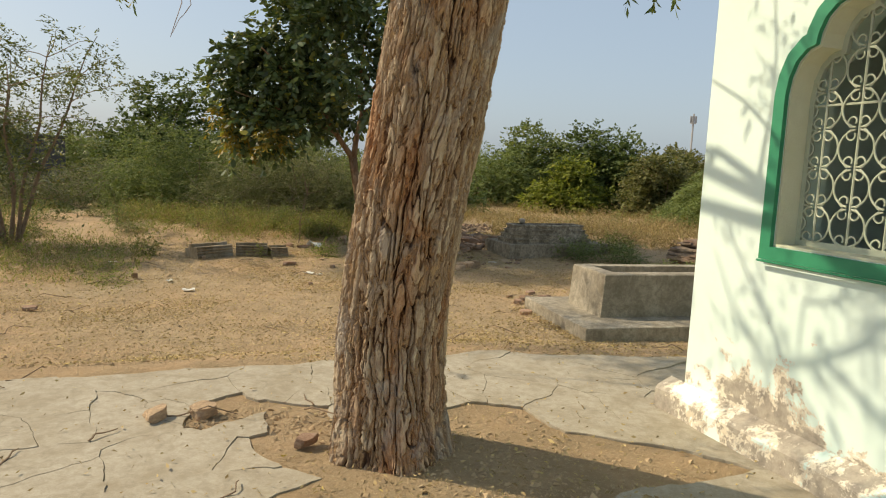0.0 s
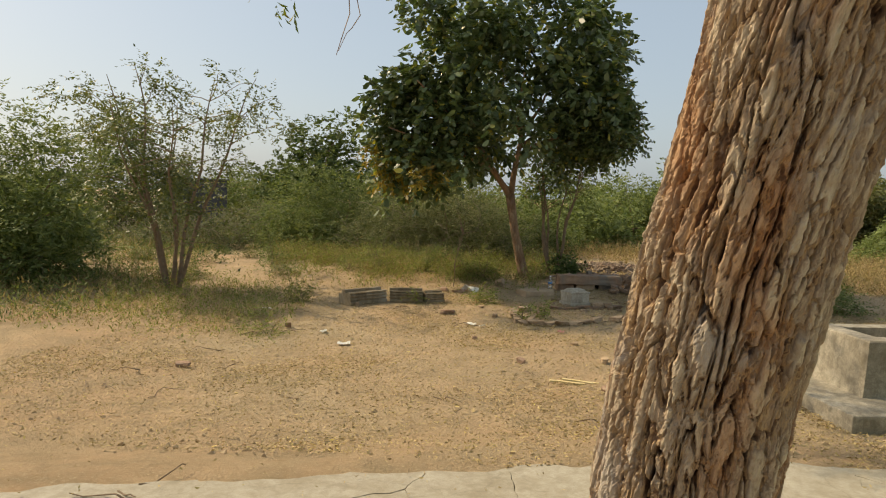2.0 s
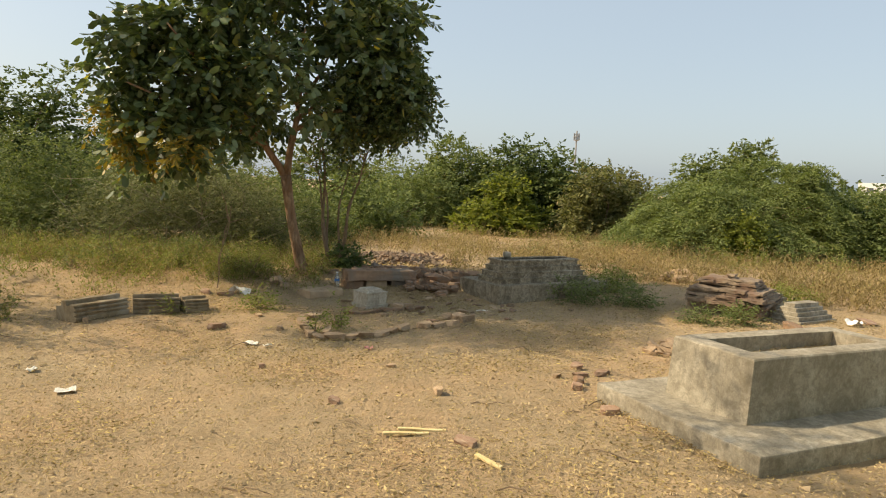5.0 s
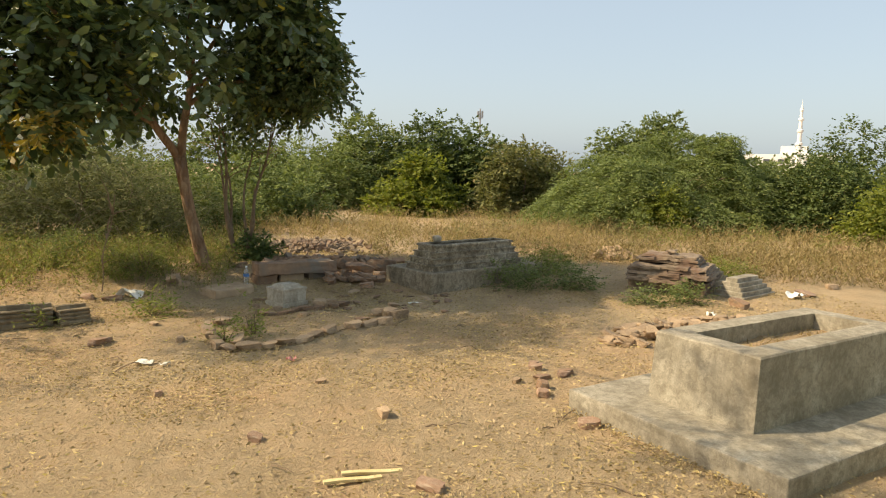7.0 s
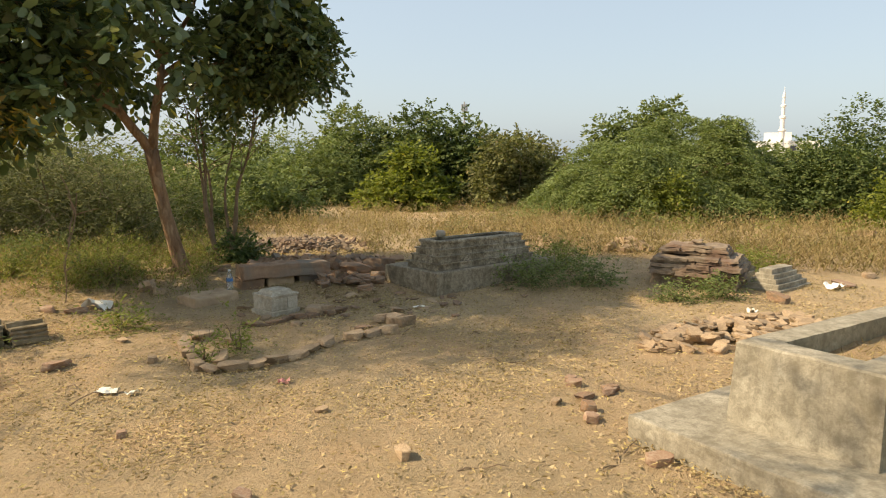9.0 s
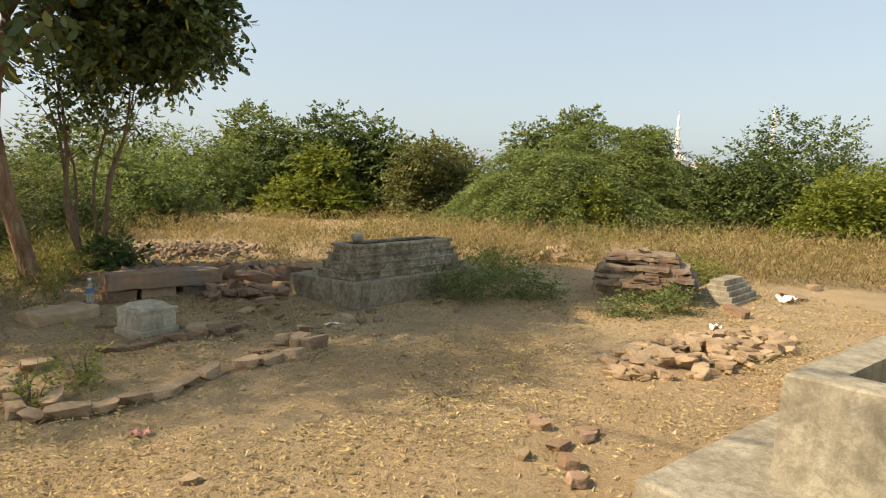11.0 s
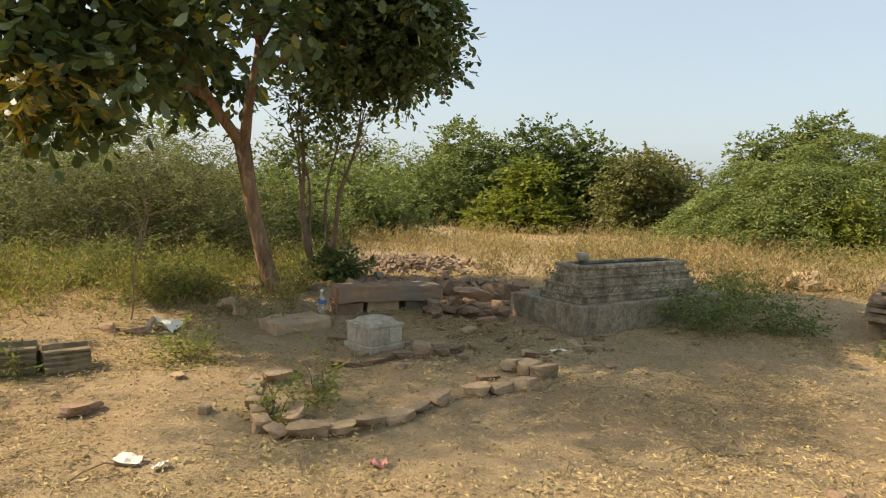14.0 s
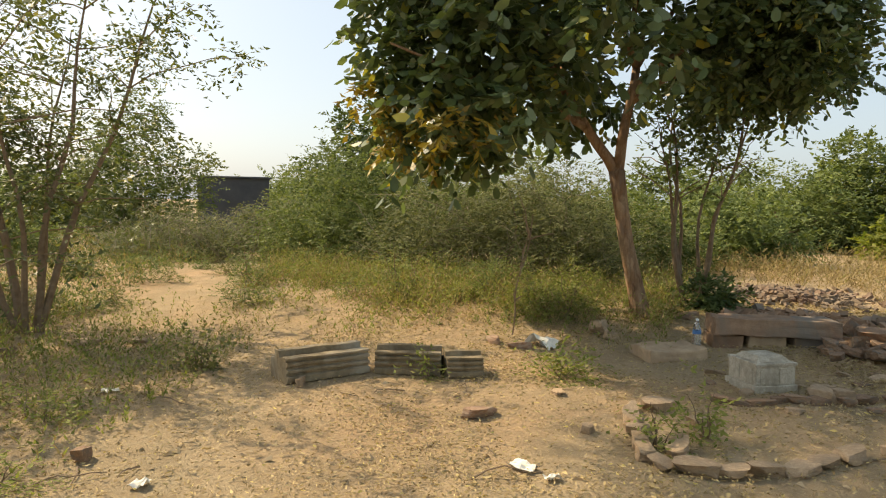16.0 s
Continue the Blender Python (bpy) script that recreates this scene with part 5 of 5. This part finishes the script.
# single bricks and stones in the yard
for x, y, a, b, c, k in ((-3.3, 11.9, 0.26, 0.15, 0.08, R_BRICK), (-2.46, 10.24, 0.09, 0.08, 0.05, R_BRICK), (-2.56, 11.9, 0.11, 0.09, 0.07, R_STONE), (-1.21, 10.38, 0.09, 0.08, 0.04, R_STONE), (-1.68, 9.22, 0.10, 0.09, 0.06, R_BRICK), (-0.80, 9.52, 0.13, 0.10, 0.08, R_STONE), (0.75, 10.62, 0.13, 0.08, 0.05, R_BRICK), (0.9, 10.28, 0.19, 0.1, 0.05, R_BRICK), (0.6, 9.98, 0.12, 0.1, 0.08, R_SAND), (0.42, 10.15, 0.1, 0.08, 0.05, R_STONE), (0.53, 9.8, 0.12, 0.1, 0.07, R_BRICK), (0.62, 9.1, 0.15, 0.11, 0.07, R_BRICK), (0.66, 10.2, 0.2, 0.12, 0.05, R_SAND), (0.95, 10.34, 0.17, 0.1, 0.05, R_SAND), (0.72, 10.5, 0.12, 0.1, 0.06, R_BRICK), (-5.12, 7.97, 0.18, 0.09, 0.05, R_BRICK), (-0.68, 8.36, 0.17, 0.12, 0.06, R_BRICK), (-4.02, 14.1, 0.22, 0.13, 0.10, R_BRICK), (-3.7, 14.0, 0.24, 0.13, 0.09, R_BRICK), (-3.1, 14.95, 0.24, 0.2, 0.16, R_STONE), (-2.95, 14.75, 0.18, 0.14, 0.1, R_STONE), (-4.84, 11.94, 0.10, 0.09, 0.09, R_STONE), (-5.13, 10.24, 0.13, 0.1, 0.1, R_SAND), (-7.6, 12.2, 0.26, 0.2, 0.08, R_STONE), (-7.2, 12.5, 0.22, 0.16, 0.07, R_STONE), (-7.9, 11.6, 0.2, 0.16, 0.08, R_SAND), (-2.95, 12.65, 0.14, 0.1, 0.05, R_STONE), (-0.22, 3.42, 0.13, 0.09, 0.05, R_STONE), (-1.65, 4.28, 0.16, 0.1, 0.07, R_STONE), (-1.42, 4.42, 0.18, 0.12, 0.08, R_STONE), (-0.72, 4.12, 0.13, 0.1, 0.07, R_BRICK), (4.55, 12.9, 0.3, 0.2, 0.13, R_SAND), (6.2, 13.6, 0.4, 0.25, 0.08, R_BRICK), (0.35, 15.0, 0.2, 0.1, 0.03, R_BRICK), (7.0, 14.0, 0.25, 0.2, 0.1, R_STONE), (9.6, 16.6, 0.5, 0.4, 0.35, R_STONE)):
    stone(x, y, a, b, c, kind=k, label="loose broken brick on the bare earth" if k is R_BRICK else "small loose stone on the bare earth", name="brick_bat" if k is R_BRICK else "stone", group="loose stones in the yard", cat="brick" if k is R_BRICK else "stone", z=0.285 if y < 4.5 else None)


# ---- low concrete ledge at the open side ----
le = root("concrete_ledge", -7.45, 6.2, T(-7.2, 6.25), 42, "low weathered concrete ledge at the side of the yard", "ledge")
part("block", box(bmesh.new(), (1.5, 0.7, 0.34), (0, 0, -0.08), 0.015, 6, rough=0.01, seed=2), M_CONC, le)


# ---- water bottle ----
def bottle():
    e = root("water_bottle", -2.10, 14.70, 0.06, 0, "clear plastic water bottle with blue label and white cap", "bottle")
    m, nt, b = material("clear_plastic", 0.12, 0.5)
    b.inputs["Base Color"].default_value = (0.85, 0.9, 0.92, 1)
    b.inputs["Transmission Weight"].default_value = 0.85
    b.inputs["IOR"].default_value = 1.33
    blue = mat_simple("blue_label", (0.06, 0.16, 0.36), (0.09, 0.22, 0.45), 12, 0.4)
    bm = bmesh.new()
    prof = [(0.0, 0.0), (0.036, 0.0), (0.040, 0.012), (0.040, 0.05), (0.037, 0.058), (0.040, 0.066), (0.040, 0.19), (0.036, 0.215), (0.022, 0.25), (0.013, 0.268), (0.013, 0.285)]
    tube(bm, [(0, 0, z) for r, z in prof[1:]], [r for r, z in prof[1:]], 18)
    part("body", bm, m, e, smooth=True)
    bm = bmesh.new()
    tube(bm, [(0, 0, 0.15), (0, 0, 0.185)], [0.0415, 0.0415], 18, False)
    part("wrapper", bm, blue, e, "blue printed wrapper")
    bm = bmesh.new()
    tube(bm, [(0, 0, 0.278), (0, 0, 0.298)], [0.016, 0.016], 14)
    part("cap", bm, M_WHITE, e, "white screw cap")
bottle()


# ---- litter ----
def scrap(name, label, x, y, w, d, mat, seed, rz, cat="litter", lift=0.03):
    bm = bmesh.new()
    bmesh.ops.create_grid(bm, x_segments=6, y_segments=6, size=0.5)
    for v in bm.verts:
        v.co = Vector((v.co.x * w, v.co.y * d, 0.008 + lift * (0.5 + noise.noise(Vector((v.co.x * 3, v.co.y * 3, seed))))))
    bmesh.ops.solidify(bm, geom=bm.faces[:], thickness=0.002)
    ob = part(name, bm, mat)
    ob.matrix_world = pose(x, y, T(x, y) + 0.004, 0, 0, rz)
    return tagged(ob, label, cat)


scrap("paper_scrap", "crumpled pale scrap of paper on the earth", -3.95, 9.5, 0.16, 0.10, M_PAPER, 1, 20)
scrap("paper_scrap", "crumpled pale scrap of paper on the earth", -2.74, 11.12, 0.15, 0.10, M_PAPER, 2, -10)
scrap("paper_scrap", "small white scrap of paper on the earth", -2.55, 11.04, 0.09, 0.06, M_PAPER, 3, 40)
scrap("paper_scrap", "white scrap of paper among weeds", -4.54, 10.13, 0.09, 0.09, M_PAPER, 4, 15)
scrap("paper_scrap", "white scrap of paper among weeds", -6.03, 11.18, 0.12, 0.08, M_PAPER, 5, 60)
scrap("cloth_rag", "dirty white rag draped over the ground", -3.52, 14.15, 0.3, 0.16, M_PAPER, 6, -20, "rag", 0.12)
scrap("paper_scrap", "white paper scrap before the stone heap", 3.75, 12.35, 0.14, 0.10, M_PAPER, 7, 70, lift=0.06)
scrap("plastic_bag", "crumpled white plastic bag on the earth", 5.85, 13.4, 0.24, 0.18, M_WHITE, 8, 10, "bag", 0.1)
M_PINK = mat_simple("pink_paper", (0.55, 0.22, 0.20), (0.68, 0.36, 0.32), 20)
scrap("paper_scrap", "small pink wrapper on the earth", -1.46, 11.05, 0.09, 0.05, M_PINK, 9, 10)
scrap("paper_scrap", "white litter before the tomb", 0.12, 13.5, 0.16, 0.07, M_PAPER, 10, 5)
for x, y, ln, rz in ((-1.10, 8.52, 0.34, 8), (-0.98, 8.60, 0.36, 2), (-0.56, 8.04, 0.24, -52)):
    ob = part("split_stick", box(bmesh.new(), (ln, 0.035, 0.018), (0, 0, 0), 0.004, 3, rough=0.004, seed=x), M_STRAW)
    ob.matrix_world = pose(x, y, T(x, y) + 0.008, 3, 2, rz)
    tagged(ob, "split pale yellow stick of wood on the earth", "stick", "yellow sticks")
tw = random.Random(9)
for i in range(60):
    x, y = tw.uniform(-5.5, 3.0), tw.uniform(6.6, 12.5)
    if i > 46:
        x, y = tw.uniform(-4, -0.8), tw.uniform(3.2, 5.0)
    ln, a = tw.uniform(0.15, 0.5), tw.uniform(0, 6.28)
    bm = bmesh.new()
    limb(bm, (0, 0, 0), (math.cos(a) * ln, math.sin(a) * ln, 0.01), 0.006, 0.003, 5, 0.25, 0.03, i, 5)
    ob = part("twig", bm, M_TWIG)
    ob.matrix_world = Matrix.Translation((x, y, (0.278 if y < 5 else T(x, y)) + 0.008))
    tagged(ob, "thin dry twig fallen on the ground", "twig", "fallen twigs")


# ---- ground cover ----
def keep_out(x, y):
    return (0.0 < (x - 0.45) * 0.88 + (y - 14.02) * 0.475 < 2.3 and 0 < -(x - 0.45) * 0.475 + (y - 14.02) * 0.88 < 1.06) or (0 < (x - 1.2) * 0.94 + (y - 7.83) * 0.34 < 2.9 and 0 < -(x - 1.2) * 0.34 + (y - 7.83) * 0.94 < 1.74)


def scatter(rng, n, fx):
    out = []
    while len(out) < n:
        p = fx(rng)
        if p is not None and not keep_out(*p):
            out.append((p[0], p[1], T(*p)))
    return np.array(out)


def litter_leaves():
    rng = np.random.default_rng(3)
    def fx(r):
        x, y = r.uniform(-7, 6.5), r.uniform(5.6, 18)
        dens = 0.30 + 0.7 * ss(-0.1, 0.35, noise.noise(Vector((x * 0.7, y * 0.7, 5))))
        if r.uniform() > dens or y < edge_y(min(x, 3.0)):
            return None
        return x, y
    o = scatter(rng, 125000, fx)
    o2 = scatter(rng, 700, lambda r: (r.uniform(-4, 1.4), r.uniform(2.2, 6.0)))
    o2[:, 2] = 0.279
    o3 = np.stack([rng.normal(0.35, 0.6, 1300), rng.normal(3.6, 0.7, 1300), np.full(1300, 0.272)], 1)
    s = np.linspace(0, 1, 500)
    o4 = np.stack([1.14 - 0.58 * s + rng.normal(0, 0.06, 500), 7.8 + 1.6 * s + rng.normal(0, 0.06, 500), np.full(500, 0.015)], 1)
    o5 = scatter(rng, 9000, lambda r: (r.normal(-1.6, 1.5), r.normal(16.6, 0.9)))
    o6 = scatter(rng, 3500, lambda r: (r.normal(-0.3, 1.1), r.normal(13.6, 0.8)))
    o7 = scatter(rng, 5000, lambda r: (r.normal(-6.9, 1.3), r.normal(11.2, 1.2)))
    o8 = scatter(rng, 4000, lambda r: (r.uniform(-2.5, 5.0), r.uniform(11.6, 14.6)))
    o = np.concatenate([o, o2, o3, o4, o5, o6, o7, o8])
    o[:, 2] += 0.012
    d = np.stack([rng.normal(0, 1, len(o)), rng.normal(0, 1, len(o)), rng.normal(0, 0.05, len(o))], 1)
    V = sprigs(rng, o, d, 0.015, 1, 0.031, 0.0085, 0.0, -0.0, 0.0)
    grow = np.where(rng.uniform(0, 1, len(o)) < 0.12, rng.uniform(1.3, 1.9, len(o)), 1.0)
    V = V[:, :1] + (V - V[:, :1]) * grow[:, None, None]
    V[..., 2] = o[:, None, 2] + rng.uniform(0, 0.016, (len(o), 4))
    ob = part("leaf_litter", quad_mesh("leaf_litter", V), L_LITTER)
    tagged(ob, "dry straw-coloured fallen leaves over the earth", "leaf litter", kind="stuff")


litter_leaves()


def clods():
    rng = np.random.default_rng(8)
    def fx(r):
        x, y = r.uniform(-7, 6), r.uniform(5.5, 16)
        if y < edge_y(min(x, 3.0)) or r.uniform() > 0.25 + 0.75 * ss(-0.2, 0.3, noise.noise(Vector((x * 0.5, y * 0.5, 9)))):
            return None
        return x, y
    o = scatter(rng, 11000, fx)
    o2 = np.stack([rng.normal(0.3, 0.6, 2600), rng.normal(3.5, 0.7, 2600), np.full(2600, 0.268)], 1)
    k = rng.uniform(0, 1, 900)
    o3 = np.stack([-1.75 + 1.3 * k + rng.normal(0, 0.12, 900), 4.32 + 0.13 * k + rng.normal(0, 0.10, 900), np.full(900, 0.27)], 1)
    o = np.concatenate([o, o2, o3])
    n = len(o)
    s = rng.gamma(1.6, 0.0035, n) + 0.003
    corner = np.array([(1, 0, 0), (-0.3, 1, 0), (-0.6, -0.8, 0), (0.1, 0.1, 0.9)])
    P = corner[None] + rng.normal(0, 0.25, (n, 4, 3))
    P = o[:, None] + P * s[:, None, None] * np.array([1.2, 1.2, 0.9])
    V = np.stack([P[:, [0, 1, 3]], P[:, [1, 2, 3]], P[:, [2, 0, 3]]], 1).reshape(-1, 3, 3)
    ob = part("earth_clods", quad_mesh("earth_clods", V), M_CLOD)
    tagged(ob, "small clods and pebbles scattered over the earth", "pebbles", kind="stuff")


clods()


def weeds(name, label, n, fx, mat, hmin, hmax, leaf, width, per, seed, lean=0.35):
    rng = np.random.default_rng(seed)
    o = scatter(rng, n, fx)
    d = np.stack([rng.normal(0, lean, n), rng.normal(0, lean, n), np.ones(n)], 1)
    h = rng.uniform(hmin, hmax, n)
    parts_ = []
    for lo in range(0, n, 4000):
        sl = slice(lo, lo + 4000)
        V = sprigs(rng, o[sl], d[sl], 1.0, per, leaf, width, 0.0, -0.3)
        V = V.reshape(-1, per, 4, 3)
        base = o[sl][:, None, None]
        rel = V - base
        # scale each shoot to its height while its leaves keep their size
        foot = rel[:, :, :1]
        V = base + foot * h[sl][:, None, None, None] + (rel - foot)
        parts_.append(V.reshape(-1, 4, 3))
    ob = part(name, quad_mesh(name, np.concatenate(parts_)), mat)
    return tagged(ob, label, "grass", kind="stuff")


def dry_field(r):
    x, y = r.uniform(-5.5, 17), 15.8 + abs(r.normal(0, 1)) * 5.5
    if x > 6 and r.uniform() < 0.4:
        y = r.uniform(13.6 + 0.5 * abs(8 - x) * (x < 8), 16.5)
        return x, y
    if y > 31 or (x < 2.9 and y < 17.2 - 0.25 * x) or (x < 0.0 and y < 20.0):
        return None
    if x > 3 and y < 15.6 + 0.4 * ss(6, 3, x):
        return None
    return (x, y) if r.uniform() < 0.35 + 0.65 * ss(-0.35, 0.25, noise.noise(Vector((x * 0.6, y * 0.6, 1)))) else None


def green_left(r):
    x, y = r.uniform(-10.5, -2.4), r.normal(16.4, 1.7)
    if y < 13.5 - 0.2 * (x + 5) + 1.6 * noise.noise(Vector((x * 0.9, y * 0.9, 0))) or y > 21 or r.uniform() > 0.25 + 0.75 * ss(14.4, 15.8, y):
        return None
    if abs((x + 8.6) - (y - 14) * -0.55) < 1.0 and y < 20:
        return None
    return (x, y) if r.uniform() < 0.15 + 0.85 * ss(-0.2, 0.3, noise.noise(Vector((x * 0.8, y * 0.8, 4)))) + 0.4 * ss(16, 17.5, y) else None


def path_side(r):
    x, y = r.normal(-7.6, 1.6), r.normal(11.3, 1.3)
    if x > -4.7 - 0.35 * (y - 9) or y < 8.8:
        return None
    return x, y


def left_far(r):
    x, y = r.uniform(-24, -8.2), r.uniform(9, 24)
    if abs((x + 8.6) - (y - 14) * -0.55) < 0.9:
        return None
    return x, y


weeds("dry_grass", "golden dry grass and weeds of the open field", 19000, dry_field, L_DRYGRASS, 0.18, 0.52, 0.10, 0.014, 6, 81)
weeds("green_weeds", "low green weeds under the thicket", 6500, green_left, L_GRASS, 0.06, 0.5, 0.045, 0.018, 7, 82, 0.6)
weeds("mixed_weeds", "thin green and straw weeds beside the footpath", 1500, path_side, L_GRASS, 0.05, 0.30, 0.045, 0.016, 6, 83)
weeds("dry_grass", "straw stalks beside the footpath", 1100, path_side, L_DRYGRASS, 0.06, 0.30, 0.05, 0.012, 5, 86)
weeds("dry_grass", "straw stalks among the weeds under the thicket", 4200, green_left, L_DRYGRASS, 0.08, 0.5, 0.08, 0.013, 6, 87, 0.55)
weeds("mixed_weeds", "straw and green weeds on the open side", 8000, left_far, L_OLIVE, 0.15, 0.45, 0.09, 0.02, 5, 84)
weeds("dry_grass", "straw-coloured grass on the open side", 5000, left_far, L_DRYGRASS, 0.15, 0.5, 0.10, 0.014, 6, 85)


def weed_clump(label, x, y, w, h, mat, n, seed, leaf=0.05, width=0.022):
    bush("weed", label, x, y, w, w * 0.8, h, mat, n, leaf, width, 7, 0.22, 14, 5, 0.3, seed=seed, cat="weed", group="weeds among the graves")


weed_clump("bushy green weed before the tomb", 1.75, 14.35, 1.1, 0.62, L_OLIVE, 2600, 91, 0.05, 0.02)
weed_clump("bushy green weed beside the tomb", 2.65, 14.35, 1.0, 0.55, L_OLIVE, 2200, 92, 0.05, 0.02)
weed_clump("tall straggling weed between the graves", 2.55, 15.3, 0.9, 0.75, L_GRASS, 1900, 93)
weed_clump("grey-green weed before the ruined grave", 3.35, 13.2, 0.6, 0.36, L_OLIVE, 1300, 94, 0.045, 0.02)
weed_clump("grey-green weed before the ruined grave", 3.95, 13.2, 0.6, 0.32, L_OLIVE, 1300, 95, 0.045, 0.02)
weed_clump("thin green weed inside the stone edging", -1.86, 12.12, 0.32, 0.42, L_GRASS, 240, 96)
weed_clump("thin green weed inside the stone edging", -2.12, 11.85, 0.3, 0.28, L_GRASS, 190, 97)
weed_clump("low weed beside the carved stones", -3.05, 13.1, 0.6, 0.3, L_GRASS, 700, 98)
weed_clump("low weed beside the carved stones", -4.05, 12.62, 0.16, 0.28, L_GRASS, 160, 99)
weed_clump("green weeds before the ruined grave", 5.6, 14.8, 1.2, 0.4, L_GRASS, 1800, 100)
weed_clump("small pale plant in the dry grass", 4.1, 23.3, 0.5, 0.75, L_GRASS, 500, 101)
weed_clump("low weed on the open earth", -5.2, 9.7, 0.8, 0.26, L_GRASS, 700, 102, 0.04, 0.014)
weed_clump("low weed on the open earth", -5.9, 10.6, 0.9, 0.3, L_GRASS, 800, 103, 0.04, 0.014)
pr = random.Random(77)
for i in range(26):
    weed_clump("low dry weed at the side of the footpath", pr.uniform(-12.5, -6.6), pr.uniform(12.8, 18.5), pr.uniform(0.5, 1.2), pr.uniform(0.15, 0.4), (L_GREY, L_BROWN, L_OLIVE)[i % 3], 650, 300 + i, 0.05, 0.02)
weed_clump("dry brown weed by the path", -5.9, 12.0, 0.5, 0.4, L_BROWN, 500, 104, 0.05, 0.03)

wr = random.Random(15)
for i in range(34):
    x, y = wr.uniform(-8.8, -3.5), wr.uniform(15.4, 18.4)
    weed_clump("straggling green weed under the thicket", x, y, wr.uniform(0.6, 1.4), wr.uniform(0.3, 0.8), (L_OLIVE, L_GRASS, L_GRASS)[i % 3], 800, 120 + i, 0.045, 0.017)
for i in range(12):
    x, y = wr.uniform(0.5, 11), wr.uniform(16.8, 20.5)
    weed_clump("dry golden weed standing in the field", x, y, wr.uniform(0.6, 1.1), wr.uniform(0.4, 0.75), (L_DRYGRASS, L_BROWN, L_GRASS)[i % 3], 700, 190 + i, 0.06, 0.016)

# ---- far things ----
def minaret(x, y, h):
    e = root("minaret", x, y, 0, 0, "slender white minaret far beyond the trees", "minaret", "far minarets")
    bm = bmesh.new()
    prof = [(1.7, 0), (1.7, 0.44), (2.3, 0.45), (2.3, 0.47), (1.5, 0.48), (1.4, 0.60), (2.0, 0.61), (2.0, 0.63), (1.2, 0.64), (1.1, 0.74), (1.7, 0.75), (1.7, 0.77), (0.9, 0.78), (0.8, 0.85), (1.1, 0.87), (0.6, 0.92), (0.15, 0.95), (0.1, 1.0)]
    tube(bm, [(0, 0, h * z) for r, z in prof], [r * 0.6 for r, z in prof], 14)
    part("shaft", bm, M_WHITE, e)


def far_at(az, dist):
    a = radians(az)
    return -1.4 + math.sin(a) * dist, 6.8 + math.cos(a) * dist


mx, my = far_at(39.8, 300)
minaret(mx, my, 31.5)
mx, my = far_at(46.6, 330)
minaret(mx, my, 37)
hx, hy = far_at(39.9, 310)
fb = root("white_building", hx, hy, 0, -40, "white flat-roofed building far beyond the trees", "building")
part("wall", box(bmesh.new(), (34, 14, 10.5), (-4, 0, 0), 0.1), M_WHITE, fb)
part("roof", box(bmesh.new(), (10, 9, 3.4), (-2, 0, 10.49), 0.1), M_WHITE, fb)
for i in range(6):
    part("window", box(bmesh.new(), (2.2, 0.3, 2.0), (-17 + i * 5.2, -7.02, 6.6), 0.05), M_SHED, fb)
tx, ty = far_at(15.3, 260)
mast = root("cell_mast", tx, ty, 0, 0, "tall grey steel cell mast with antennas, far away", "mast")
part("pole", tube(bmesh.new(), [(0, 0, 0), (0, 0, 24.5)], [0.42, 0.28], 8), M_STEEL, mast)
for k in range(6):
    a = k * math.pi / 3
    part("antenna", box(bmesh.new(), (0.35, 0.25, 2.4), (math.cos(a) * 1.0, math.sin(a) * 1.0, 21.2), 0.03), M_STEEL, mast)
part("platform", tube(bmesh.new(), [(0, 0, 20.9), (0, 0, 21.1)], [1.1, 1.1], 8), M_STEEL, mast)
sh = root("shed", -20.3, 28.6, 0.15, 42, "dark grey sheet-metal shed among the scrub", "shed")
part("wall", box(bmesh.new(), (2.6, 2.2, 2.12), (0, 0, 0), 0.02), M_SHED, sh)
part("roof", box(bmesh.new(), (2.8, 2.4, 0.07), (0, 0, 2.122), 0.02), M_SHED, sh)
sh = root("low_building", -31.0, 25.5, 0.15, 50, "low pale building with flat roof behind the scrub", "building")
part("wall", box(bmesh.new(), (4.0, 3.0, 1.3), (0, 0, 0), 0.02), M_POST, sh)
part("roof", box(bmesh.new(), (4.4, 3.4, 0.1), (0, 0, 1.302), 0.02), M_STEEL, sh)
